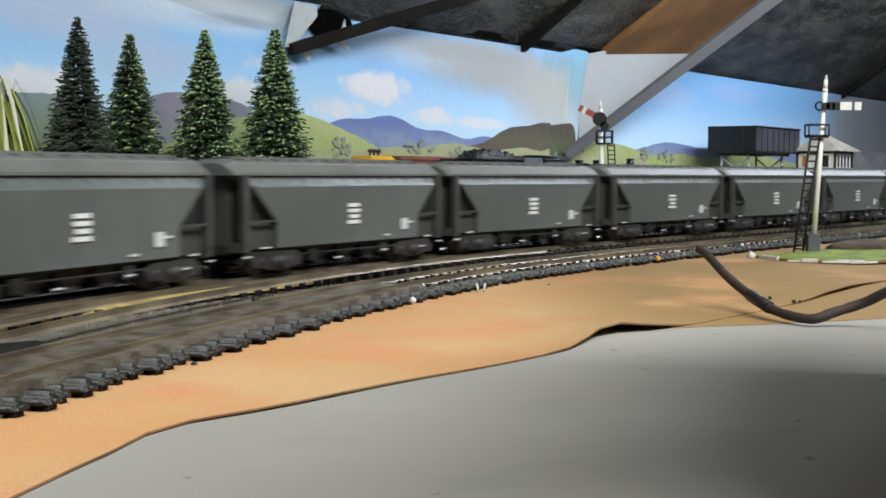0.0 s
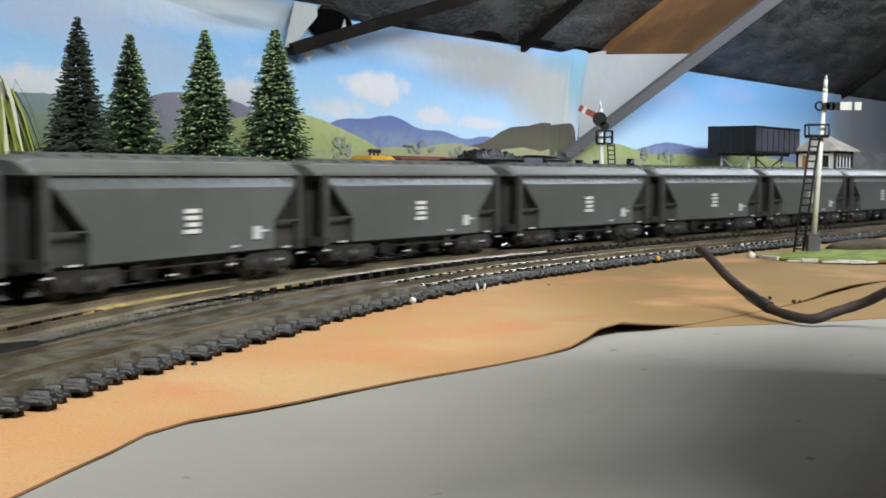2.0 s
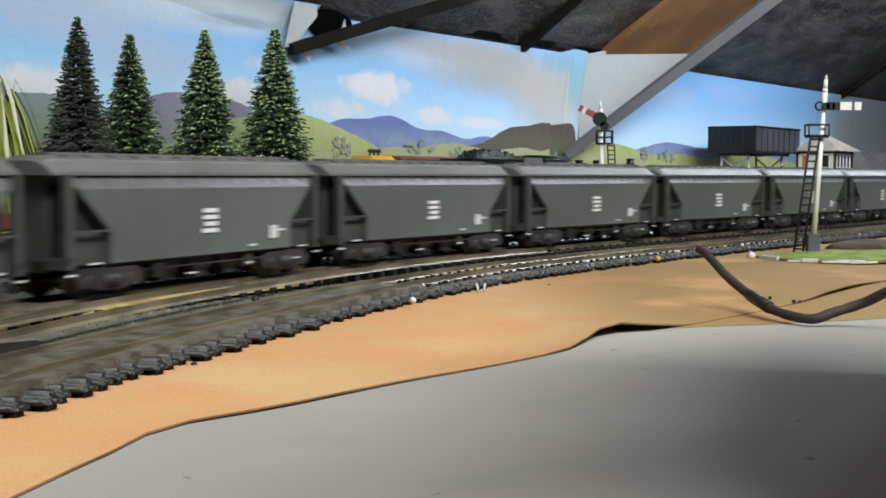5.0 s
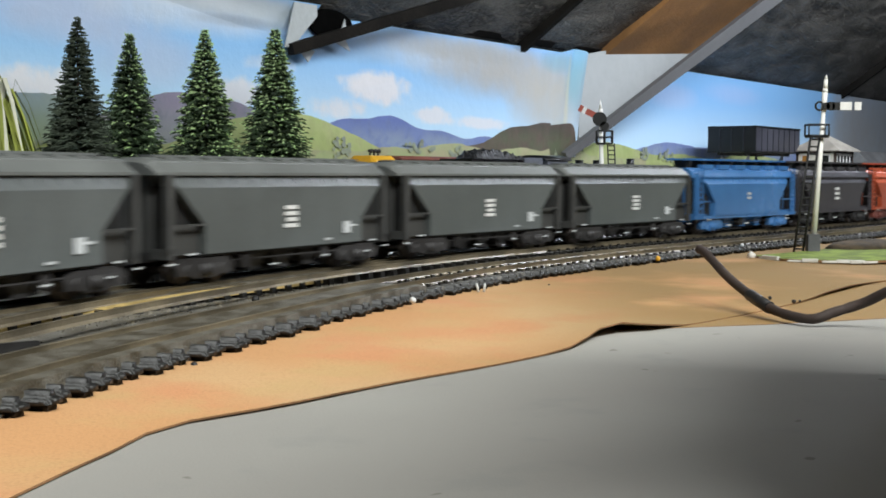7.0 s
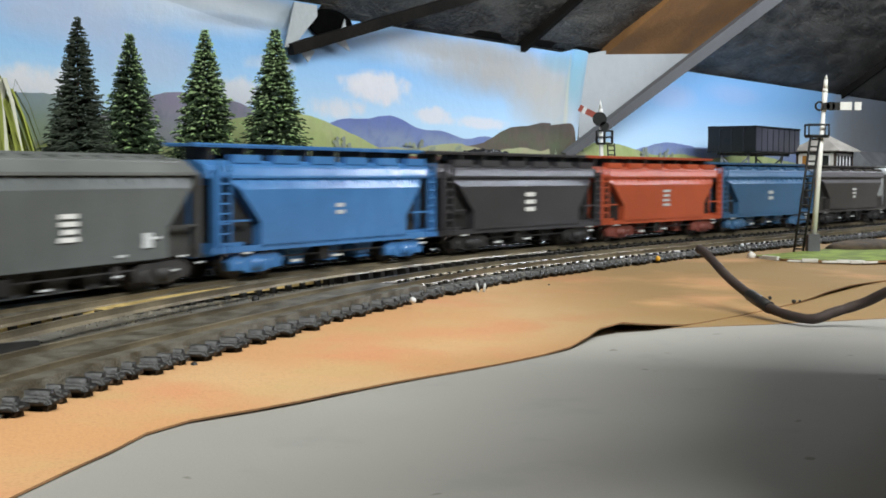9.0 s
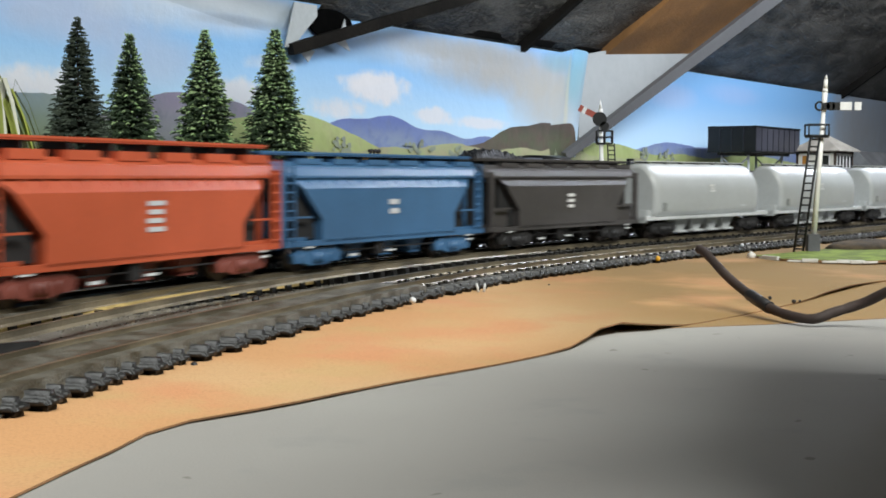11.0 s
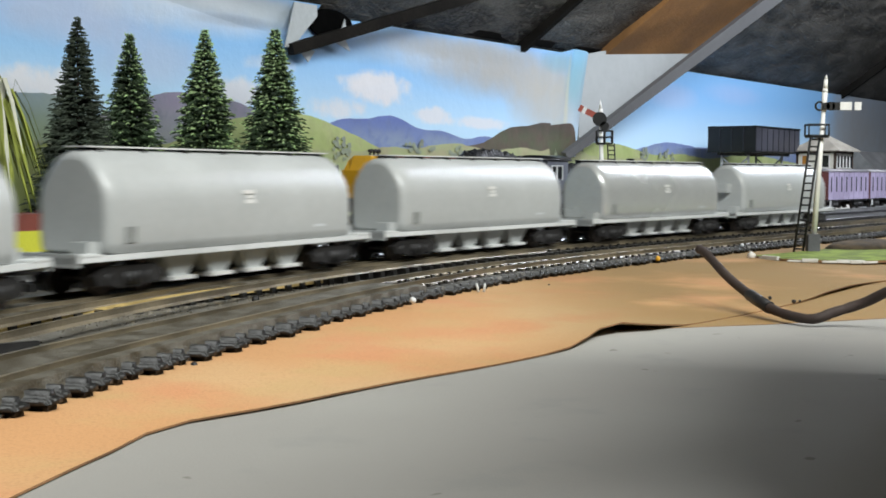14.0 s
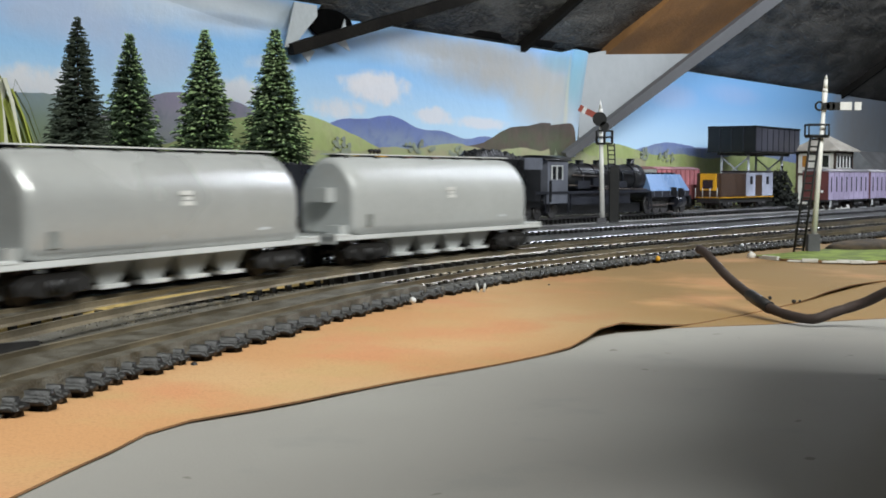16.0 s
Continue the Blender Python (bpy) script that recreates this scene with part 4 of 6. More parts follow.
def tank_hopper(label, paint):
    """Pale rounded wagon with a light sill and four discharge chutes."""
    w = thing("rounded_hopper_wagon", label, "wagon", "wagons of the train")
    half = 0.0152

    shape = [(0.0, 0.0126), (0.0100, 0.0126), (0.0146, 0.0132), (0.0152, 0.0165), (0.0154, 0.0215), (0.0154, 0.0262), (0.0152, 0.0298), (0.0146, 0.0330), (0.0131, 0.0364),
             (0.0109, 0.0398), (0.0084, 0.0427), (0.0058, 0.0447), (0.0030, 0.0457), (0.0, 0.0459)]
    outline = shape + [(-y, z) for y, z in shape[-2:0:-1]]

    def ring(x, k):
        return [Vector((x, y * k, 0.0290 + (z - 0.0290) * (k if z > 0.029 else 0.5 + 0.5 * k))) for y, z in outline]
    bm = bmesh.new()
    ends = ((0.0738, 0.80), (0.0733, 0.88), (0.0722, 0.94), (0.0705, 0.975), (0.0680, 0.995), (0.0640, 1.0))
    loft(bm, [ring(-x, k) for x, k in ends] + [ring(0.0, 1.0)] + [ring(x, k) for x, k in reversed(ends)])
    part("tank_body", bm, paint, w)
    part("sill", boxes([(-0.0880, 0.0880, -half - 0.0004, -half + 0.0014, 0.0112, 0.0130), (-0.0880, 0.0880, half - 0.0014, half + 0.0004, 0.0112, 0.0130)]), SILL_WHITE, w, bevel=0.0002)
    part("floor_frame", boxes([(-0.0880, 0.0880, -half + 0.0014, half - 0.0014, 0.0108, 0.0128), (-0.0880, -0.0868, -half, half, 0.0098, 0.0140), (0.0868, 0.0880, -half, half, 0.0098, 0.0140)]), paint, w)
    part("roof_walkway", boxes([(-0.0715, 0.0715, -0.0044, 0.0044, 0.0464, 0.0469)]), SILL_WHITE, w, "thin pale roof walkway")
    for i in range(7):
        part("walkway_bracket", boxes([(-0.066 + i * 0.022 - 0.0006, -0.066 + i * 0.022 + 0.0006, -0.005, 0.005, 0.0450, 0.0464)]), BOGIE_STEEL, w)
    # Shade below the tank, made as an added black block.
    part("underside_shade", boxes([(-0.045, 0.045, -0.004, 0.004, 0.0020, 0.0108)]), SHADOW_BLACK, w)
    for s in (-1, 1):
        part("end_box", boxes([(min(s * 0.0735, s * 0.0790), max(s * 0.0735, s * 0.0790), -0.0110, -0.0040, 0.0128, 0.0170)]), paint, w, bevel=0.0005)
        part("step_plate", boxes([(min(s * 0.0775, s * 0.0875), max(s * 0.0775, s * 0.0875), -half - 0.0006, -half + 0.006, 0.0130, 0.0136)]), SILL_WHITE, w)
    chutes(w, (-0.0330, -0.0110, 0.0110, 0.0330), 0.0100, 0.0110, 0.0030, paint, rim=SILL_WHITE)
    bogie(w, -0.0620, DARK_STEEL)
    bogie(w, 0.0620, DARK_STEEL)
    coupler(w, -0.0885, -1)
    coupler(w, 0.0885, 1)
    bars(w, "emblem", [(0.0, 0.0318, 0.0036, 0.0007), (0.001, 0.0300, 0.0022, 0.0006), (0.001, 0.0283, 0.0034, 0.0007)], half + 0.0001, WHITE)
    bars(w, "data_panel", [(0.046, 0.0200, 0.0060, 0.0005), (0.048, 0.0182, 0.0045, 0.0005)], half - 0.0000, GHOST_WHITE)
    part("vent_panel", boxes([(-0.0665, -0.0615, -half - 0.0004, -half + 0.001, 0.0165, 0.0215)]), surface("vent_grey", (0.24, 0.25, 0.24), 0.5), w)
    return w


def build_train():
    """Every wagon with the time at which its middle passes the line's origin."""
    grey = grey_hopper()
    blue = walkway_hopper("glossy bright blue hopper wagon with a roof walkway", BLUE, BLUE, (2, 0.0036, 0.0028, GHOST_WHITE), 4)
    black = walkway_hopper("faded black hopper wagon with white lettering and a roof walkway", BLACK, DARK_STEEL, (3, 0.0048, 0.0056, WHITE), 5, ribs=False)
    faded = walkway_hopper("faded brown black hopper wagon with a low roof walkway", BROWN_BLACK, DARK_STEEL, (3, 0.0036, 0.0044, WHITE), 8, -0.0028, False, False)
    red = walkway_hopper("orange red hopper wagon with a roof walkway", RED, BROWN_RED, (4, 0.0048, 0.0056, GHOST_WHITE), 6)
    deep = walkway_hopper("deep blue hopper wagon with a roof walkway", DEEP_BLUE, DEEP_BLUE, (2, 0.0048, 0.0040, GHOST_WHITE), 7, -0.0022)
    pale = tank_hopper("pale grey rounded bogie hopper wagon with a light sill", PALE_GREY)
    silver = tank_hopper("silver grey rounded bogie hopper wagon with a bright sheen", SILVER)
    cars = [(grey, t) for t in (-1.79, -1.02, -0.25, 0.49, 1.25, 2.0, 2.77, 3.53, 4.30, 5.05, 5.81, 6.56, 7.31, 8.05)]
    cars += [(blue, 8.80), (black, 9.57), (red, 10.31), (deep, 11.05), (faded, 11.83), (pale, 12.66), (pale, 13.55), (pale, 14.435), (silver, 15.355), (pale, 16.24)]
    used, train = set(), []
    for ob, t in cars:
        if ob in used:
            ob = copy_thing(ob, Matrix())
        else:
            used.add(ob)
        train.append((ob, t))
    part("brake_box", boxes([(-0.0800, -0.0732, -0.0045, 0.0040, 0.0265, 0.0325)]), PALE_GREY, train[-1][0], bevel=0.0008)
    return train


SPEED = 0.2107
PACE = ((0.0, 0.0), (4.0, 4.0), (6.5, 6.5), (9.0, 9.1), (11.5, 11.67), (16.0, 16.125))


def run_time(t):
    """The train's own clock: its pace rises and falls a little."""
    for (a, u), (b, v) in zip(PACE, PACE[1:]):
        if t <= b:
            return u + (v - u) * (t - a) / (b - a)
    return PACE[-1][1]


def wagon_pose(s, reach=0.052):
    """A wagon whose bogies ride on the line on both sides of s."""
    a, b = on_line(s - reach)[0], on_line(s + reach)[0]
    d = b - a
    m = (a + b) / 2
    return Matrix.Translation((m.x, m.y, 0.0)) @ Matrix.Rotation(math.atan2(d.y, d.x), 4, "Z")


TRAIN = build_train()


# ---------------------------------------------------------------- trees and plants
def fir_tree(label, height, radius, at, tips, seed, dull=1.0):
    """A bottle-brush fir: whorls of many short needle sprays with gaps, on a tapered trunk."""
    rng = random.Random(seed)
    tree = thing("fir_tree", label, "tree", "fir trees before the backdrop", at=at)
    bm = bmesh.new()
    tube(bm, (0, 0, 0), (0, 0, height * 0.97), radius * 0.07, radius * 0.012, 8)
    part("trunk", bm, TRUNK, tree)
    verts, faces, tverts, tfaces = [], [], [], []

    def spray(vs, fs, root, way, length, width, droop):
        side = way.cross(Vector((0, 0, 1))).normalized()
        up = side.cross(way).normalized()
        mid, end = root + way * length * 0.55, root + way * length + Vector((0, 0, -droop * length))
        k = len(vs)
        vs.extend([root, mid + side * width, end, mid - side * width, mid + up * width * 0.8, mid - up * width * 0.8])
        fs.extend([(k, k + 1, k + 2), (k, k + 2, k + 3), (k, k + 4, k + 2), (k, k + 2, k + 5)])

    z = height * 0.10
    while z < height * 0.985:
        u = (z - height * 0.10) / (height * 0.9)
        reach = radius * (1 - u) ** 0.92 * rng.uniform(0.91, 1.07) * (1.0 if u < 0.9 else 1.0 - 3.0 * (u - 0.9)) + radius * 0.05
        count = int(11 + 25 * (1 - u))
        turn = rng.uniform(0, math.tau)
        for i in range(count):
            a = turn + i * math.tau / count + rng.uniform(-0.15, 0.15)
            if rng.random() < 0.06:
                continue
            way = Vector((math.cos(a), math.sin(a), rng.uniform(-0.14, 0.10))).normalized()
            length = reach * rng.uniform(0.72, 1.12)
            root = Vector((0, 0, z + rng.uniform(-0.4, 0.4) * height * 0.012))
            spray(verts, faces, root, way, length, 0.0009 + 0.0003 * (1 - u), 0.10)
            for f in (0.36, 0.48, 0.60, 0.72, 0.84, 0.94):
                b = a + rng.choice((-1, 1)) * rng.uniform(0.5, 1.1)
                w2 = Vector((math.cos(b), math.sin(b), rng.uniform(-0.22, 0.2))).normalized()
                spray(verts, faces, root + way * length * f, w2, reach * 0.30 * rng.uniform(0.6, 1.2), 0.00065, 0.12)
                if rng.random() < tips * 0.20 * (0.7 + 0.6 * u):
                    spray(tverts, tfaces, root + way * length * (f + 0.10) + Vector((0, 0, 0.0007)), w2, min(0.0042, 0.0006 + 0.25 * reach), 0.0008, 0.2)
        z += height * (0.0120 + 0.004 * (1 - u)) * rng.uniform(0.8, 1.25)
    for name, vs, fs, m in (("crown", verts, faces, NEEDLES if dull == 1.0 else DULL_NEEDLES), ("branch_tip", tverts, tfaces, TIPS)):
        if not vs:
            continue
        me = bpy.data.meshes.new(name)
        me.from_pydata([tuple(v) for v in vs], [], fs)
        me.materials.append(m)
        part(name, me, None, tree, "light green branch tips" if name == "branch_tip" else "")
    return tree


NEEDLES = surface("fir_needles", (0.080, 0.125, 0.064), 0.8, var=0.5, scale=700, bump=0)
DULL_NEEDLES = surface("dull_fir_needles", (0.098, 0.124, 0.088), 0.85, var=0.4, scale=700, bump=0)
TIPS = surface("light_fir_tips", (0.52, 0.70, 0.34), 0.8, var=0.3, scale=700, bump=0)
BUSH = surface("dark_bush", (0.012, 0.014, 0.010), 0.9, var=0.5, scale=700, bump=0)
BLADE = surface("straw_green_blade", (0.32, 0.36, 0.06), 0.8, var=0.5, scale=120, bump=0)
PALE_BLADE = surface("pale_blade", (0.62, 0.62, 0.50), 0.8, var=0.2, scale=120, bump=0)
GROUND = -0.0057


def build_trees():
    for label, x, y, h, r, tips, seed, dull in (
            ("dull dark green model fir on the yard's edge", -0.2285, 0.7988, 0.1425, 0.0295, 0.0, 11, 0.9),
            ("dark green model fir with some light tips", -0.2056, 0.8385, 0.1370, 0.0285, 0.5, 12, 1.0),
            ("green model fir with many light tips", -0.1656, 0.8874, 0.1440, 0.0315, 1.5, 13, 1.0),
            ("bright green tipped model fir beside the parked wagons", -0.1246, 0.9452, 0.1530, 0.0335, 1.5, 14, 1.0)):
        fir_tree(label, h, r, pose(x, y, GROUND, 0, 0, 0), tips, seed, dull)


def build_plants():
    rng = random.Random(21)
    plant = thing("drooping_plant", "straw green drooping model plant with pale stalks", "plant", at=pose(-0.2475, 0.700, GROUND))
    for name, m, count in (("foliage", BLADE, 150), ("pale_stalk", PALE_BLADE, 26)):
        bm = bmesh.new()
        for _ in range(count):
            a = rng.uniform(0, math.tau)
            reach, top = rng.uniform(0.006, 0.032), rng.uniform(0.07, 0.104)
            pts = [Vector((reach * u * math.cos(a), reach * u * math.sin(a), top * (1 - (1 - min(1, u * 1.6)) ** 2) - 0.06 * max(0, u - 0.45) * reach / 0.02)) for u in (0.0, 0.2, 0.45, 0.7, 0.9, 1.05)]
            side = Vector((-math.sin(a), math.cos(a), 0))
            w = rng.uniform(0.0009, 0.0018)
            rows = [(bm.verts.new(p - side * w * k), bm.verts.new(p + side * w * k)) for p, k in zip(pts, (0.5, 0.9, 1.0, 0.9, 0.6, 0.1))]
            for (p0, p1), (q0, q1) in zip(rows, rows[1:]):
                bm.faces.new((p0, p1, q1, q0))
        part(name, bm, m, plant)
    bush = thing("bush", "dark ragged model bush beside the water tower", "bush", at=ROOM @ pose(0.848, -0.115, GROUND))
    bm = bmesh.new()
    for _ in range(1100):
        p = Vector((rng.gauss(0, 0.011), rng.gauss(0, 0.011), 0.0))
        p.z = rng.random() ** 1.3 * 0.052 * max(0.05, 1 - (p.length / 0.026) ** 2) + 0.002
        n = Vector((rng.gauss(0, 1), rng.gauss(0, 1), rng.gauss(0, 1))).normalized() * rng.uniform(0.0025, 0.0055)
        k = n.orthogonal()
        bm.faces.new([bm.verts.new(p + v) for v in (n, k, -n * 0.6)])
    part("foliage", bm, BUSH, bush)
    part("stem", built(tube, (0, 0, 0), (0, 0, 0.04), 0.0016, 0.0006, 7), TRUNK, bush)


# ---------------------------------------------------------------- signals
def rung_ladder(bm, a, b, wide, count, bar=0.0005):
    a, b = Vector(a), Vector(b)
    side = Vector((wide / 2, 0, 0))
    for s in (-1, 1):
        tube(bm, a + side * s, b + side * s, bar, bar, 6)
    for i in range(count):
        p = a.lerp(b, (i + 0.5) / count)
        tube(bm, p - side, p + side, bar * 0.8, bar * 0.8, 6)


def build_near_signal():
    """Lower quadrant signal whose arm is seen level, with its white front to the camera."""
    s = thing("semaphore_signal", "white semaphore signal post with black ladder on the grass", "signal", "signals", at=pose(0.2140, 0.735, GROUND - 0.0003))
    lean = Vector((0.0058, 0.0, 0.1020))
    part("base", boxes([(-0.0034, 0.0034, -0.0034, 0.0034, 0.0, 0.0105)]), SIGNAL_BASE, s, bevel=0.0005)
    bm = bmesh.new()
    tube(bm, lean * 0.09, lean * 0.86, 0.0017, 0.0012, 12)
    tube(bm, lean * 0.80, lean * 0.905, 0.0016, 0.0016, 12)
    part("post", bm, SIGNAL_WHITE, s)
    bm = bmesh.new()
    tube(bm, lean * 0.905, lean * 0.925, 0.0018, 0.0013, 12)
    tube(bm, lean * 0.925, lean * 0.975, 0.0014, 0.0011, 12)
    tube(bm, lean * 0.975, lean * 1.0, 0.0011, 0.0002, 12)
    part("finial", bm, SIGNAL_WHITE, s)
    top = lean * 0.825
    part("arm", boxes([(0.0040, 0.0125, -0.0030, -0.0022, -0.0023, 0.0023)]), SHADOW_BLACK, s, "dark inner end of the arm", at=Matrix.Translation(top))
    part("arm_blade", boxes([(0.0084, 0.0150, -0.0034, -0.0028, -0.0022, 0.0024), (0.0166, 0.0205, -0.0034, -0.0028, -0.0022, 0.0024)]), WHITE, s, "white arm blade with a dark band", at=Matrix.Translation(top))
    bm = bmesh.new()
    for i in range(16):
        a, b = i * math.tau / 16, (i + 1) * math.tau / 16
        tube(bm, (-0.0032 + 0.0024 * math.cos(a), -0.0026, 0.0024 * math.sin(a)), (-0.0032 + 0.0024 * math.cos(b), -0.0026, 0.0024 * math.sin(b)), 0.0006, 0.0006, 6)
    tube(bm, (0.0006, -0.0030, 0.0), (0.0006, -0.0020, 0.0), 0.0022, 0.0022, 12)
    tube(bm, (0.0030, -0.0030, 0.0), (0.0030, -0.0022, 0.0), 0.0026, 0.0020, 12)
    part("spectacle", bm, SHADOW_BLACK, s, at=Matrix.Translation(top))
    p = lean * 0.66
    deck = part("platform", boxes([(p.x - 0.0085, p.x + 0.0030, -0.0040, 0.0040, p.z - 0.0012, p.z - 0.0004)]), SHADOW_BLACK, s)
    for z in (0.0, 0.0062):
        for y in (-0.0040, 0.0040):
            part("guard_rail", built(tube, (p.x - 0.0085, y, p.z + z), (p.x + 0.0030, y, p.z + z), 0.0006, 0.0006, 6), SHADOW_BLACK, deck)
        for x in (-0.0085, 0.0030):
            part("guard_rail", built(tube, (p.x + x, -0.0040, p.z + z), (p.x + x, 0.0040, p.z + z), 0.0006, 0.0006, 6), SHADOW_BLACK, deck)
    for x in (-0.0085, 0.0030):
        for y in (-0.0040, 0.0040):
            part("guard_post", built(tube, (p.x + x, y, p.z), (p.x + x, y, p.z + 0.0062), 0.0005, 0.0005, 6), SHADOW_BLACK, deck)
    part("ladder", built(rung_ladder, (-0.0085, -0.001, 0.0), (p.x - 0.0042, -0.002, p.z), 0.0052, 16, 0.0007), SHADOW_BLACK, s)
    return s


def build_far_signal():
    s = thing("semaphore_signal", "white semaphore signal with a lowered red arm", "signal", "signals", at=pose(0.1405, 1.120, GROUND - 0.0003))
    lean = Vector((-0.0030, 0.0, 0.1095))
    part("base", boxes([(-0.0050, 0.0030, -0.0034, 0.0034, 0.0, 0.0065)]), SIGNAL_BASE, s, bevel=0.0005)
    bm = bmesh.new()
    tube(bm, lean * 0.05, lean * 0.90, 0.0023, 0.0016, 12)
    part("post", bm, SIGNAL_WHITE, s)
    bm = bmesh.new()
    tube(bm, lean * 0.89, lean * 0.93, 0.0024, 0.0018, 12)
    tube(bm, lean * 0.93, lean * 1.0, 0.0016, 0.0002, 12)
    part("finial", bm, SIGNAL_WHITE, s)
    top = Matrix.Translation(lean * 0.855) @ pose(0, 0, 0, 0, 25, 0)
    part("arm", boxes([(-0.0215, -0.0180, -0.0034, -0.0026, -0.0028, 0.0028), (-0.0148, -0.0040, -0.0034, -0.0026, -0.0026, 0.0026)]), SIGNAL_RED, s, "red arm with a white band", at=top)
    part("arm_band", boxes([(-0.0180, -0.0148, -0.0034, -0.0026, -0.0027, 0.0027)]), WHITE, s, at=top)
    bm = bmesh.new()
    tube(bm, (-0.0010, -0.0040, -0.0012), (-0.0010, -0.0024, -0.0012), 0.0062, 0.0062, 18)
    tube(bm, (0.0055, -0.0040, -0.0050), (0.0055, -0.0024, -0.0050), 0.0040, 0.0040, 14)
    part("spectacle", bm, SHADOW_BLACK, s, at=top)
    p = lean * 0.655
    deck = part("platform", boxes([(p.x - 0.004, p.x + 0.0095, -0.004, 0.004, p.z - 0.001, p.z)]), SHADOW_BLACK, s)
    for z in (0.0, 0.0055, 0.011):
        for y in (-0.004, 0.004):
            part("guard_rail", built(tube, (p.x - 0.004, y, p.z + z), (p.x + 0.0095, y, p.z + z), 0.0007, 0.0007, 6), SHADOW_BLACK, deck)
    for x in (-0.004, 0.0028, 0.0095):
        for y in (-0.004, 0.004):
            part("guard_post", built(tube, (p.x + x, y, p.z), (p.x + x, y, p.z + 0.011), 0.0006, 0.0006, 6), SHADOW_BLACK, deck)
    part("ladder", built(rung_ladder, (0.0105, 0.0, 0.0), (p.x + 0.0085, 0.0, p.z), 0.0060, 18, 0.0007), SHADOW_BLACK, s)
    part("relay_case", boxes([(0.0060, 0.0140, -0.002, 0.005, 0.0, 0.052)]), SHADOW_BLACK, s, "tall black relay case", bevel=0.0008)
    return s


# ---------------------------------------------------------------- parked rolling stock
def coal_heap(name, x0, x1, half, z0, rise, parent, seed):
    bm = bmesh.new()
    n, m = 64, 18
    rng = random.Random(seed)
    grid = []
    for i in range(n + 1):
        row = []
        for j in range(m + 1):
            u, v = i / n, j / m
            edge = min(1, 6 * u, 6 * (1 - u)) * min(1, 4 * v, 4 * (1 - v))
            hump = 0.55 + 0.45 * math.sin(u * math.pi * 1.15 + 0.25)
            row.append(bm.verts.new((x0 + (x1 - x0) * u, -half + 2 * half * v, z0 + rise * edge * hump + edge * (0.0022 * noise.noise(Vector((u * 26, v * 9, seed))) + rng.uniform(-0.0007, 0.0007)))))
        grid.append(row)
    for i in range(n):
        for j in range(m):
            bm.faces.new((grid[i][j], grid[i + 1][j], grid[i + 1][j + 1], grid[i][j + 1]))
    return part(name, bm, COAL, parent, "heaped black coal")


def spoked(parent, name, x, r, y=-0.0090, material=None):
    bm = bmesh.new()
    for s in (1, -1):
        tube(bm, (x, s * y - 0.0012, r), (x, s * y + 0.0012, r), r, r, 18)
        tube(bm, (x, s * y - 0.0018, r), (x, s * y + 0.0018, r), r * 0.28, r * 0.28, 8)
    part(name, bm, material or BOGIE_STEEL, parent)


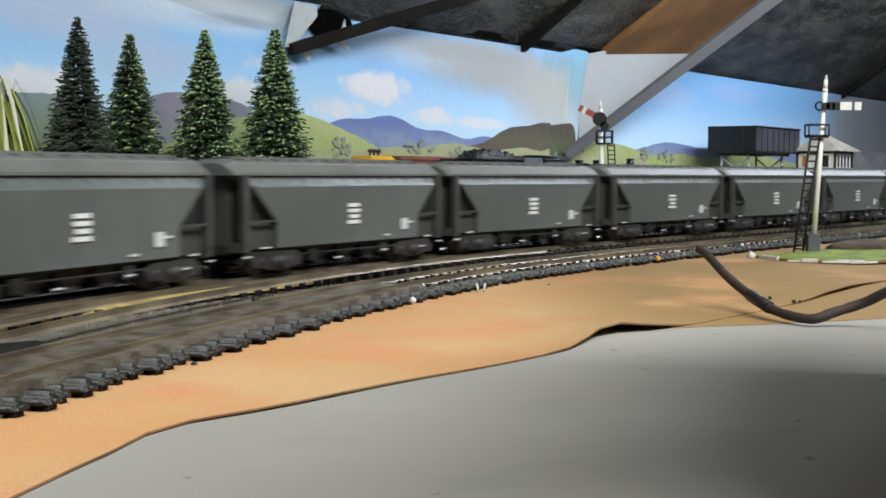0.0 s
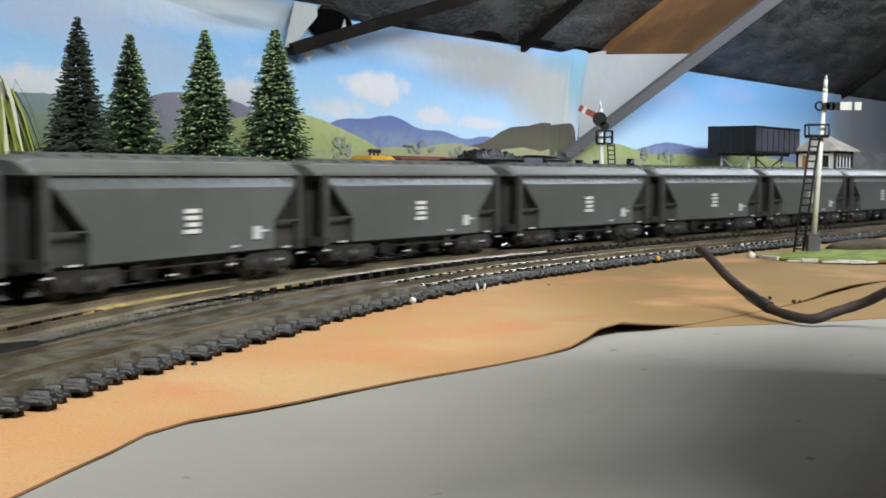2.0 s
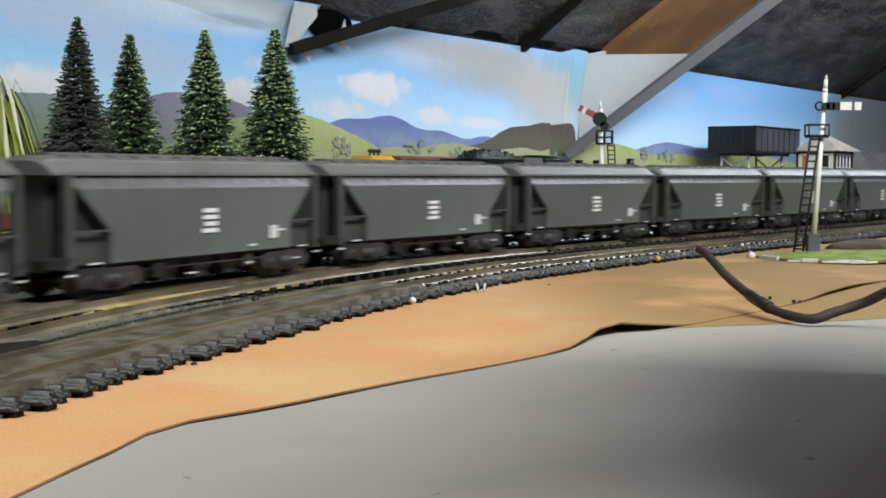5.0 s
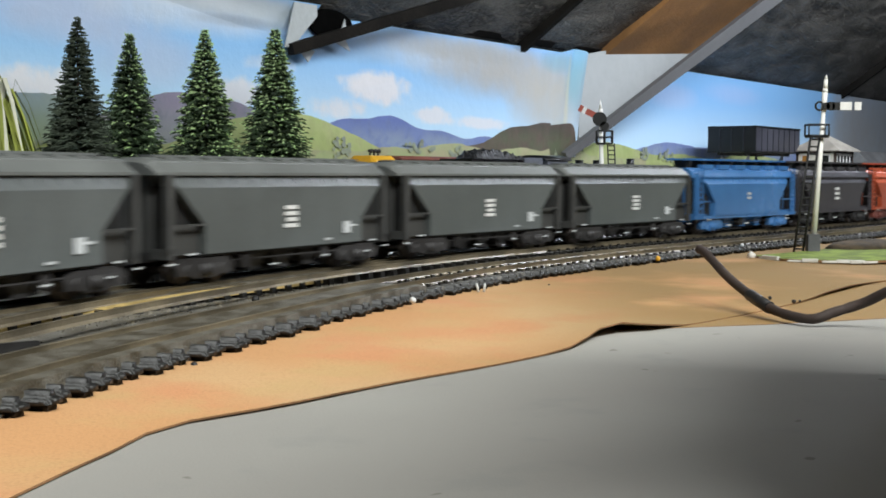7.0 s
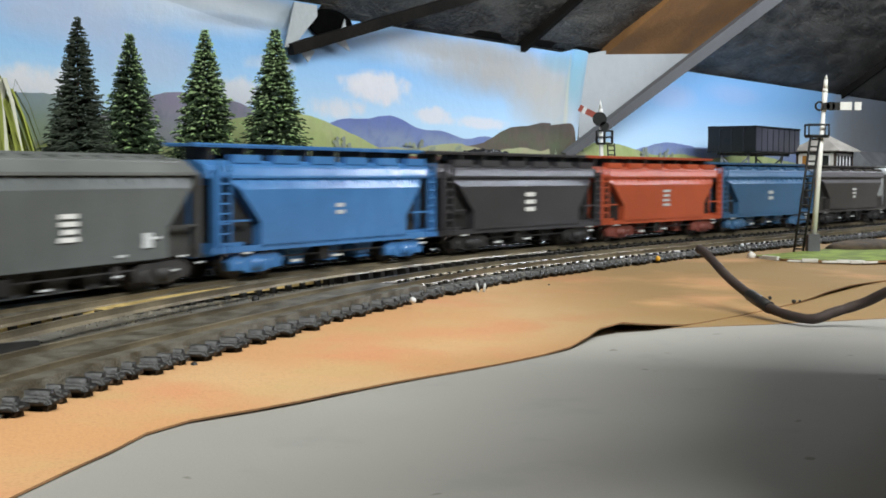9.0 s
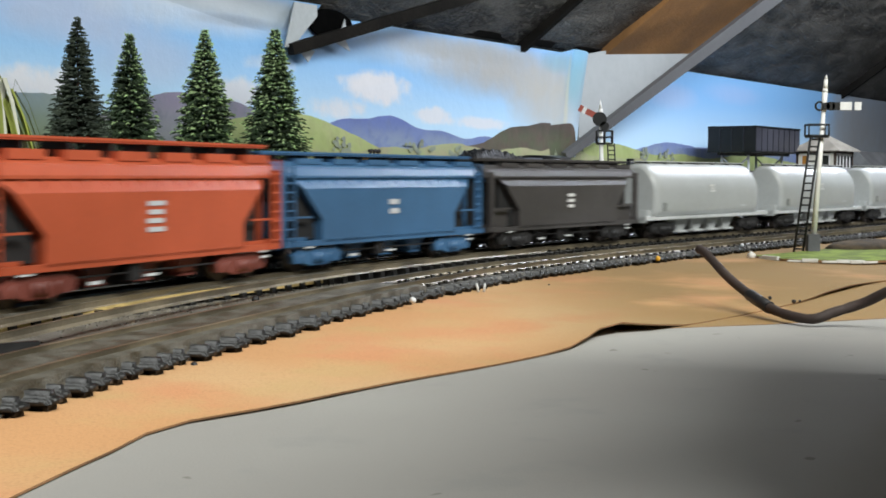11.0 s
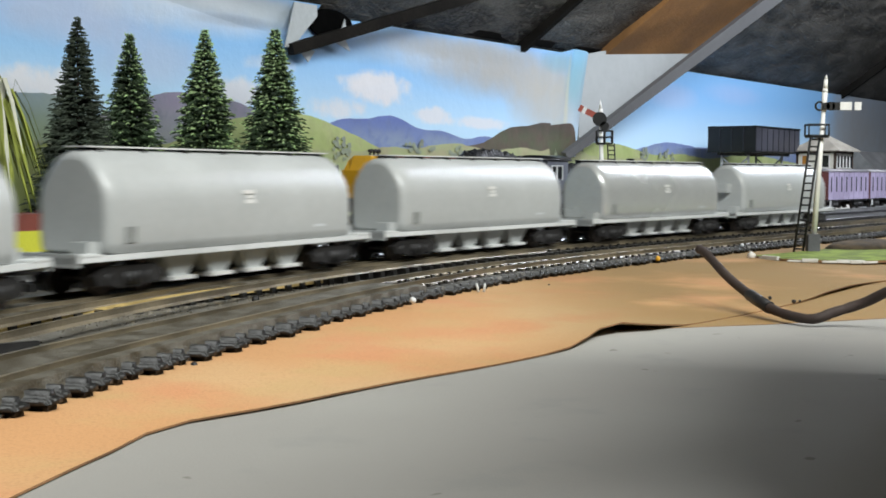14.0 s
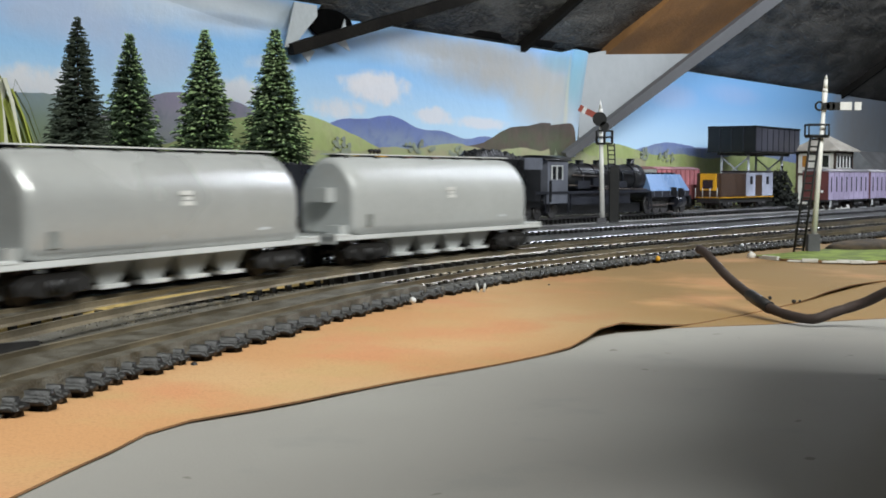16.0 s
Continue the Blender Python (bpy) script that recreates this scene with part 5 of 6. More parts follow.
def build_steam_engine():
    """A long articulated engine: coal bunker, cab, boiler and a front water tank."""
    e = thing("steam_engine", "black articulated steam engine with coal bunker on a yard track", "engine", at=ROOM @ pose(0.005, -0.139, 0.0) @ Matrix.Diagonal((1.04, 1.0, 1.10, 1.0)))
    half = 0.0155
    bm = bmesh.new()
    slab(bm, [(0.105, 0.014), (0.203, 0.014), (0.203, 0.044), (0.170, 0.046), (0.105, 0.046)], -half, half)
    part("bunker", bm, LOCO_BLACK, e, bevel=0.001)
    # Paler block that paints the bluish light on the bunker's upper edge.
    part("bunker_lit_shoulder", boxes([(0.178, 0.205, -half - 0.0004, half + 0.0004, 0.0385, 0.0475)]), CAB_GREY, e, bevel=0.0012)
    coal_heap("coal", 0.110, 0.202, half - 0.001, 0.0440, 0.0085, e, 4)
    bm = bmesh.new()
    slab(bm, [(0.214, 0.012), (0.246, 0.012), (0.246, 0.046), (0.214, 0.046)], -half, half)
    cab = part("cab", bm, CAB_GREY, e, bevel=0.0008)
    part("cab_roof", built(loft, [[Vector((x, half * 1.06 * math.cos(a), 0.0455 + 0.0045 * math.sin(a))) for a in [i * math.pi / 9 for i in range(10)]] for x in (0.210, 0.252)]), LOCO_BLACK, e)
    for x in (0.2230, 0.2325):
        part("cab_window", boxes([(x - 0.0026, x + 0.0026, -half - 0.0008, -half + 0.001, 0.0315, 0.0410)]), GLASS, cab)
    part("cab_door", boxes([(0.2165, 0.2195, -half - 0.0007, -half + 0.001, 0.0135, 0.0300)]), LOCO_BLACK, cab)
    bm = bmesh.new()
    tube(bm, (0.246, 0, 0.0315), (0.372, 0, 0.0315), 0.0125, 0.0118, 20)
    tube(bm, (0.372, 0, 0.0315), (0.392, 0, 0.0315), 0.0128, 0.0128, 20)
    part("boiler", bm, LOCO_BLACK, e)
    for i, x in enumerate((0.276, 0.300, 0.324, 0.348)):
        bm = bmesh.new()
        tube(bm, (x - 0.0008, 0, 0.0315), (x + 0.0008, 0, 0.0315), 0.0130, 0.0130, 20)
        part("boiler_band", bm, LOCO_GREY, e)
    for x, r, h in ((0.290, 0.0042, 0.0470), (0.322, 0.0046, 0.0472), (0.384, 0.0042, 0.0492)):
        bm = bmesh.new()
        tube(bm, (x, 0, 0.040), (x, 0, h - 0.001), r, r * 0.9, 14)
        tube(bm, (x, 0, h - 0.001), (x, 0, h), r * 1.1, r * 0.8, 14)
        part("dome" if r > 0.0043 or x < 0.3 else "chimney", bm, LOCO_BLACK, e)
    bm = bmesh.new()
    tube(bm, (0.262, -0.0145, 0.0385), (0.378, -0.0145, 0.0375), 0.0006, 0.0006, 6)
    for k in range(6):
        tube(bm, (0.268 + k * 0.02, -0.0145, 0.0384), (0.268 + k * 0.02, -0.011, 0.0384), 0.0005, 0.0005, 5)
    part("handrail", bm, LOCO_GREY, e)
    part("pipework", boxes([(0.264, 0.285, -0.0150, -0.012, 0.0235, 0.0300), (0.290, 0.306, -0.0150, -0.012, 0.0255, 0.0320), (0.330, 0.352, -0.0148, -0.012, 0.0240, 0.0295)]), LOCO_GREY, e, bevel=0.0008)
    part("running_board", boxes([(0.195, 0.396, -half - 0.0004, half + 0.0004, 0.0195, 0.0215), (0.235, 0.360, -half + 0.002, half - 0.002, 0.0105, 0.0195)]), LOCO_GREY, e)
    bm = bmesh.new()
    slab(bm, [(0.3985, 0.0205), (0.4805, 0.0205), (0.4720, 0.0355), (0.4000, 0.0355)], -half * 0.98, half * 0.98)
    for v in bm.verts:
        if v.co.z > 0.030:
            v.co.y *= 0.55
    part("front_tank", boxes([(0.3990, 0.4800, -half * 0.98, half * 0.98, 0.0150, 0.0203)]), LOCO_GREY, e, bevel=0.0006)
    # Blue colour paints the cool light on the black tank's slope.
    tank = part("tank_top", bm, surface("tank_lit_blue", (0.18, 0.30, 0.52), 0.32, var=0.15, scale=120), e, "sloping tank top coloured blue for the light on it", bevel=0.0004)
    part("tank_filler", boxes([(0.412 + k * 0.010, 0.4165 + k * 0.010, -0.006, 0.006, 0.0353, 0.0370) for k in range(6)]), LOCO_BLACK, tank)
    part("tank_side_box", boxes([(0.4410, 0.4500, -half - 0.0008, -half + 0.004, 0.0170, 0.0235), (0.4560, 0.4660, -half - 0.0008, -half + 0.004, 0.0150, 0.0225)]), LOCO_BLACK, e)
    part("front_frame", boxes([(0.398, 0.482, -0.0115, 0.0115, 0.0120, 0.0150), (0.400, 0.478, -0.0065, 0.0065, 0.0020, 0.0118), (0.480, 0.4840, -half, half, 0.0080, 0.0160)]), LOCO_BLACK, e)
    part("rear_frame", boxes([(0.106, 0.216, -0.0115, 0.0115, 0.0090, 0.0145), (0.110, 0.392, -0.0065, 0.0065, 0.0020, 0.0104)]), LOCO_BLACK, e)
    part("cylinder", built(tube, (0.452, -0.0125, 0.0105), (0.470, -0.0125, 0.0105), 0.0052, 0.0052, 14), LOCO_GREY, e)
    for x in (0.120, 0.138, 0.156, 0.174, 0.230, 0.402, 0.4185, 0.4350):
        spoked(e, "driving_wheel", x, 0.0082)
    for x in (0.192, 0.206, 0.462, 0.476):
        spoked(e, "carrying_wheel", x, 0.0055)
    part("coupling_rod", boxes([(0.400, 0.4360, -0.0120, -0.0112, 0.0070, 0.0084), (0.120, 0.174, -0.0120, -0.0112, 0.0070, 0.0084), (0.4350, 0.4520, -0.0128, -0.0120, 0.0080, 0.0092)]), WHEEL_STEEL, e)
    for x in (0.2135, 0.2490, 0.3960):
        part("footstep", boxes([(x - 0.0030, x + 0.0030, -half - 0.0006, -half + 0.0014, 0.0046, 0.0054), (x - 0.0030, x - 0.0022, -half - 0.0004, -half + 0.0004, 0.0054, 0.0195), (x + 0.0022, x + 0.0030, -half - 0.0004, -half + 0.0004, 0.0054, 0.0195)]), LOCO_GREY, e)
    for z, x0, x1 in ((0.0262, 0.250, 0.330), (0.0345, 0.256, 0.300), (0.0232, 0.300, 0.392)):
        part("pipe", built(tube, (x0, -0.0138, z), (x1, -0.0138, z - 0.001), 0.0007, 0.0007, 6), WHEEL_STEEL, e)
    for k in range(5):
        part("tank_rivet_strip", boxes([(0.4040 + k * 0.0165, 0.4046 + k * 0.0165, -half * 0.98 - 0.0006, -half * 0.98 + 0.0006, 0.0152, 0.0202)]), CAB_GREY, e)
    part("window_frame", boxes([(0.2190, 0.2200, -half - 0.0010, -half + 0.0005, 0.0305, 0.0420), (0.2270, 0.2282, -half - 0.0010, -half + 0.0005, 0.0305, 0.0420), (0.2358, 0.2368, -half - 0.0010, -half + 0.0005, 0.0305, 0.0420), (0.2200, 0.2358, -half - 0.0010, -half + 0.0005, 0.0412, 0.0420)]), SILL_WHITE, cab, "pale window frame")
    part("buffer", built(tube, (0.484, -0.009, 0.0115), (0.4885, -0.009, 0.0115), 0.0018, 0.0026, 10), LOCO_GREY, e)
    return e


def build_yellow_engine():
    """A cab-forward diesel: arched yellow cab with three horns, brown roof."""
    e = thing("diesel_engine", "yellow diesel engine with horns and a brown roof", "engine", "diesel engines in the yard", at=ROOM @ pose(0.050, -0.139, 0.0) @ Matrix.Diagonal((0.95, 1.0, 1.045, 1.0)))
    half = 0.0152
    bm = bmesh.new()
    slab(bm, [(-0.056, 0.010), (0.034, 0.010), (0.034, 0.0420), (0.0, 0.0430), (-0.045, 0.0430), (-0.056, 0.0390)], -half, half)
    part("body", bm, TUSCAN, e, bevel=0.0012)
    bm = bmesh.new()
    prof = [(-half, 0.020), (-half, 0.040), (-half * 0.86, 0.0455), (-half * 0.5, 0.0492), (half * 0.5, 0.0492), (half * 0.86, 0.0455), (half, 0.040), (half, 0.020)]
    loft(bm, [[Vector((x, y * 1.01, min(z, top))) for y, z in prof] for x, top in ((-0.058, 0.0390), (-0.0530, 0.0500), (-0.028, 0.0500), (-0.0245, 0.0450))], smooth=False)
    cab = part("cab", bm, YELLOW, e, "arched yellow cab", bevel=0.0006)
    for x0, x1 in ((-0.0535, -0.0450), (-0.0425, -0.0310)):
        part("cab_window", built(slab, [(x0, 0.0405), (x1, 0.0405), (x1 - 0.001, 0.0447), ((x0 + x1) / 2, 0.0458), (x0 + 0.001, 0.0447)], -half * 1.03, -half * 0.80), GLASS, cab)
    for k in range(3):
        bm = bmesh.new()
        x = -0.0475 + k * 0.0048
        tube(bm, (x, -0.003, 0.0495), (x, -0.003, 0.0520), 0.0008, 0.0008, 6)
        tube(bm, (x - 0.0018, -0.003, 0.0524), (x + 0.0018, -0.003, 0.0524), 0.0009, 0.0016, 8)
        part("horn", bm, SHADOW_BLACK, e)
    part("roof_strip", boxes([(-0.026, 0.018, -half * 0.98, half * 0.98, 0.0425, 0.0452)]), TUSCAN, e, bevel=0.0008)
    part("rear_cab", boxes([(-0.004, 0.020, -half - 0.0005, half + 0.0005, 0.0290, 0.0448)]), YELLOW, e, "yellow rear cab panel", bevel=0.0008)
    part("rear_window", boxes([(0.003, 0.010, -half - 0.0010, -half, 0.0335, 0.0405)]), GLASS, e)
    part("red_panel", boxes([(-0.052, -0.040, -half - 0.0008, -half, 0.022, 0.034)]), BROWN_RED, e)
    for x in (-0.036, 0.014):
        bogie(e, x, DARK_STEEL)
    return e


def plain_van(name, label, group, lx, ly, length, height, side, end, roof, ribs, doors=False):
    """A boxy wagon with an underframe, two bogies or axles, ribs and a roof."""
    v = thing(name, label, "wagon", group, at=ROOM @ pose(lx, ly, 0.0))
    half, h = 0.0150, length / 2
    part("body", boxes([(-h, h, -half, half, 0.0110, height)]), side, v, bevel=0.0006)
    part("end_wall", boxes([(-h - 0.0010, -h, -half, half, 0.0108, height)]), end, v)
    bm = bmesh.new()
    loft(bm, [[Vector((x, half * 1.05 * math.cos(a), height + 0.0032 * math.sin(a))) for a in [i * math.pi / 8 for i in range(9)]] for x in (-h - 0.0015, h + 0.0015)])
    part("roof", bm, roof, v)
    rib = mesh_of("rib", boxes([(-0.0007, 0.0007, -half - 0.0009, -half, 0.0112, height - 0.0004)]), side)
    slot = mesh_of("louvre", boxes([(-0.0011, 0.0011, -half - 0.0006, -half, 0.0200, height - 0.0060)]), SHADOW_BLACK)
    for i in range(ribs + 1):
        x = -h + (2 * h) * i / ribs
        part("rib", rib, None, v, at=Matrix.Translation((x, 0, 0)))
        if doors and i < ribs:
            part("louvre", slot, None, v, at=Matrix.Translation((x + h / ribs, 0, 0)))
    part("underframe", boxes([(-h - 0.002, h + 0.002, -half + 0.001, half - 0.001, 0.0088, 0.0112)]), DARK_STEEL, v)
    for x in (-h * 0.62, h * 0.62):
        bogie(v, x, DARK_STEEL)
    part("footstep", boxes([(-h + 0.004, -h + 0.0085, -half - 0.0006, -half + 0.001, 0.0030, 0.0040), (-h + 0.004, -h + 0.005, -half - 0.0006, -half, 0.0030, 0.0100), (-h + 0.0075, -h + 0.0085, -half - 0.0006, -half, 0.0030, 0.0100)]), SILL_WHITE, v)
    return v


def build_parked_stock():
    pale_roof = surface("van_roof_grey", (0.25, 0.24, 0.25), 0.6)
    g = "louvred vans in the yard"
    for lx in (0.764, 0.908, 1.052):
        plain_van("louvred_van", "lilac grey louvred van with a maroon end", g, lx, -0.2165, 0.134, 0.0430, LILAC, VAN_END, pale_roof, 8, True)
    part("end_lamp", built(tube, (-0.0690, -0.008, 0.0205), (-0.0676, -0.008, 0.0205), 0.0016, 0.0016, 10), WHITE, bpy.data.objects["louvred_van"])
    plain_van("pink_van", "faded pink red van with white ends on a far siding", "", 0.610, -0.075, 0.105, 0.0445, surface("faded_pink_paint", (0.42, 0.15, 0.16), 0.6), SILL_WHITE, surface("faded_pink_roof", (0.40, 0.20, 0.22), 0.7), 9)
    plain_van("red_brown_van", "red brown van on a far siding", "", 0.160, -0.078, 0.110, 0.0500, BROWN_RED, BROWN_RED, surface("rust_roof", (0.22, 0.07, 0.05), 0.7), 8)
    # a dark open wagon of coal behind the firs' feet
    w = thing("coal_wagon", "dark open wagon heaped with coal", "wagon", at=ROOM @ pose(-0.118, -0.139, 0.0))
    part("body", boxes([(-0.075, 0.075, -0.015, -0.0138, 0.011, 0.0440), (-0.075, 0.075, 0.0138, 0.015, 0.011, 0.0440), (-0.075, -0.0738, -0.0138, 0.0138, 0.011, 0.0440), (0.0738, 0.075, -0.0138, 0.0138, 0.011, 0.0440), (-0.075, 0.075, -0.0138, 0.0138, 0.0095, 0.0115)]), LOCO_GREY, w)
    coal_heap("coal", -0.0735, 0.0735, 0.0135, 0.0420, 0.0045, w, 9)
    for x in (-0.05, 0.05):
        bogie(w, x, DARK_STEEL)
    # a low wagon with a yellow-green side
    w = thing("flat_wagon", "low flat wagon with a yellow green side and brown load", "wagon", at=ROOM @ pose(-0.385, -0.2420, 0.0))
    part("deck", boxes([(-0.085, 0.085, -0.0145, 0.0145, 0.0095, 0.0125)]), BROWN_RED, w)
    part("side_board", boxes([(-0.085, 0.085, -0.0155, -0.0145, 0.0030, 0.0128), (-0.085, 0.085, 0.0145, 0.0155, 0.0030, 0.0128)]), LIME, w, "yellow green side board")
    part("load", boxes([(-0.078 + k * 0.040, -0.042 + k * 0.040, -0.0115, 0.0115, 0.0125, 0.0200 + 0.001 * (k % 2)) for k in range(4)]), BROWN_RED, w, bevel=0.0008)
    for x in (-0.055, 0.055):
        bogie(w, x, DARK_STEEL)


def build_brown_engine():
    e = thing("diesel_engine", "brown diesel engine with a yellow end on the far siding", "engine", "diesel engines in the yard", at=ROOM @ pose(0.706, -0.117, 0.0) @ Matrix.Diagonal((0.79, 1.0, 1.0, 1.0)))
    half = 0.0148
    part("hood", boxes([(-0.0930, -0.006, -half, half, 0.0140, 0.0405)]), TUSCAN, e, bevel=0.0012)
    part("nose", boxes([(-0.0965, -0.0932, -0.0095, 0.0095, 0.0210, 0.0400)]), YELLOW, e, "yellow nose with dark grille", bevel=0.0012)
    part("grille", boxes([(-0.0975, -0.0965, -0.006, 0.006, 0.0230, 0.0330)]), GLASS, e)
    pale = surface("pale_blue_grey_paint", (0.36, 0.38, 0.46), 0.5)
    cab = part("cab", boxes([(-0.0055, 0.0950, -half - 0.0004, half + 0.0004, 0.0140, 0.0420)]), pale, e, "pale blue grey cab", bevel=0.0010)
    for x in (0.012, 0.074):
        part("cab_window", boxes([(x - 0.004, x + 0.004, -half - 0.0010, -half, 0.0280, 0.0370)]), GLASS, cab)
    part("cab_door", boxes([(0.028, 0.052, -half - 0.0010, -half, 0.0145, 0.0390)]), TUSCAN, cab)
    part("frame_stripe", boxes([(-0.094, 0.098, -half - 0.0012, half + 0.0012, 0.0125, 0.0132)]), YELLOW, e, "thin yellow sill stripe")
    part("underframe", boxes([(-0.096, 0.098, -half + 0.001, half - 0.001, 0.0070, 0.0120)]), DARK_STEEL, e)
    part("roof", boxes([(-0.008, 0.097, -half - 0.001, half + 0.001, 0.0420, 0.0436)]), DARK_STEEL, e, bevel=0.0006)
    bm = bmesh.new()
    for k in range(4):
        x = -0.101 - 0.0004 * k
        tube(bm, (x, -0.013 + k * 0.0087, 0.0130), (x, -0.013 + k * 0.0087, 0.0240), 0.0005, 0.0005, 5)
    part("handrail", bm, SILL_WHITE, e)
    for x in (-0.065, 0.062):
        bogie(e, x, DARK_STEEL)


# ---------------------------------------------------------------- lineside buildings
def build_water_tower():
    t = thing("water_tower", "black panelled water tank on grey trestle legs", "water tower", at=ROOM @ pose(0.803, -0.100, 0.0))
    lx, ly, z0, z1 = 0.147, 0.064, 0.0670, 0.0995
    part("tank", boxes([(0, lx, 0, ly, z0, z1)]), LOCO_BLACK, t, bevel=0.0008)
    part("tank_rim", boxes([(-0.001, lx + 0.001, -0.001, 0.0008, z1 - 0.0018, z1 + 0.0006), (-0.001, 0.0008, 0.0008, ly, z1 - 0.0018, z1 + 0.0006), (-0.001, lx + 0.001, -0.001, 0.0, z0, z0 + 0.0018), (-0.001, 0.0, 0.0, ly, z0, z0 + 0.0018)]), LOCO_BLACK, t)
    part("tank_side", boxes([(0.0012, lx - 0.0006, -0.0005, 0.0, z0 + 0.0022, z1 - 0.0022)]), surface("tank_side_grey", (0.045, 0.045, 0.058), 0.5, var=0.2, scale=120), t, "dull lilac grey side panel")
    seam = mesh_of("panel_seam", boxes([(-0.0006, 0.0006, -0.0012, 0.0, z0 + 0.0018, z1 - 0.0018)]), LOCO_GREY)
    for i in range(1, 8):
        part("panel_seam", seam, None, t, at=Matrix.Translation((lx * i / 8, 0, 0)))
    for i in range(1, 4):
        part("panel_seam", seam, None, t, at=Matrix.Translation((0, ly * i / 4, 0)) @ Matrix.Rotation(-math.pi / 2, 4, "Z"))
    part("bearer", boxes([(0.002, lx - 0.002, y - 0.0015, y + 0.0015, z0 - 0.0035, z0) for y in (0.014, 0.050)]), DARK_STEEL, t)
    grey = surface("trestle_grey", (0.46, 0.48, 0.52), 0.6, var=0.2)
    for x in (0.012, 0.122):
        bm = bmesh.new()
        for y in (0.014, 0.050):
            tube(bm, (x, y, GROUND), (x, y, z0 - 0.0035), 0.0016, 0.0016, 8)
        tube(bm, (x, 0.014, 0.032), (x, 0.050, z0 - 0.006), 0.0011, 0.0011, 6)
        tube(bm, (x, 0.050, 0.032), (x, 0.014, z0 - 0.006), 0.0011, 0.0011, 6)
        tube(bm, (x, 0.014, 0.031), (x, 0.050, 0.031), 0.0011, 0.0011, 6)
        part("trestle", bm, grey, t)


def build_signal_box():
    b = thing("signal_box", "cream and brown signal box with a tan hipped roof", "building", at=ROOM @ pose(0.948, -0.150, GROUND))
    w, d, h = 0.066, 0.052, 0.0775
    part("wall", boxes([(0, w, 0, d, 0, h)]), CREAM, b)
    brown = surface("box_brown_trim", (0.055, 0.035, 0.022), 0.6)
    part("corner_post", boxes([(-0.001, 0.002, -0.001, 0.002, 0, h), (w - 0.002, w + 0.001, -0.001, 0.002, 0, h), (-0.001, 0.002, d - 0.002, d + 0.001, 0, h)]), brown, b)
    part("band", boxes([(-0.0013, w + 0.0013, -0.0013, 0.0, 0.0440, 0.0475), (-0.0013, 0.0, 0.0, d, 0.0440, 0.0475), (-0.0013, w + 0.0013, -0.0013, 0.0, h - 0.004, h), (-0.0013, 0.0, 0.0, d, h - 0.004, h)]), brown, b)
    for i in range(5):
        x = 0.008 + i * 0.0125
        win = part("window", boxes([(x - 0.0042, x + 0.0042, -0.0012, 0.001, 0.0540, 0.0715)]), WHITE, b)
        part("pane", boxes([(x - 0.0034, x - 0.0004, -0.0016, 0, 0.0548, 0.0707), (x + 0.0004, x + 0.0034, -0.0016, 0, 0.0548, 0.0707)]), GLASS, win)
    orange = surface("amber_blind", (0.45, 0.20, 0.03), 0.6)
    for y, m in ((0.0125, GLASS), (0.040, orange)):
        win = part("window", boxes([(-0.0012, 0.001, y - 0.0055, y + 0.0055, 0.0540, 0.0715)]), WHITE, b)
        part("pane", boxes([(-0.0016, 0, y - 0.0040, y + 0.0040, 0.0552, 0.0703)]), m, win)
    bm = bmesh.new()
    o = 0.0085
    base = [Vector((-o, -o, h)), Vector((w + o, -o, h)), Vector((w + o, d + o, h)), Vector((-o, d + o, h))]
    ridge = [Vector((0.020, d / 2, h + 0.0205)), Vector((w - 0.020, d / 2, h + 0.0205))]
    low = [bm.verts.new(v - Vector((0, 0, 0.0014))) for v in base]
    vs, rs = [bm.verts.new(v) for v in base], [bm.verts.new(v) for v in ridge]
    bm.faces.new(low[::-1])
    for i in range(4):
        bm.faces.new((low[i], low[(i + 1) % 4], vs[(i + 1) % 4], vs[i]))
    for f in ((vs[0], vs[1], rs[1], rs[0]), (vs[1], vs[2], rs[1]), (vs[2], vs[3], rs[0], rs[1]), (vs[3], vs[0], rs[0])):
        bm.faces.new(f)
    part("roof", bm, ROOF_TAN, b)
    # the low shed behind it
    s = thing("goods_shed", "dark low shed roof beyond the signal box", "building", at=ROOM @ pose(1.26, -0.110, GROUND))
    part("wall", boxes([(0, 0.16, 0, 0.07, 0, 0.045)]), BATTEN, s)
    part("roof", built(loft, [[Vector((x, -0.008, 0.043)), Vector((x, 0.035, 0.082)), Vector((x, 0.078, 0.043))] for x in (-0.006, 0.166)], smooth=False), surface("shed_roof", (0.17, 0.17, 0.17), 0.7), s)


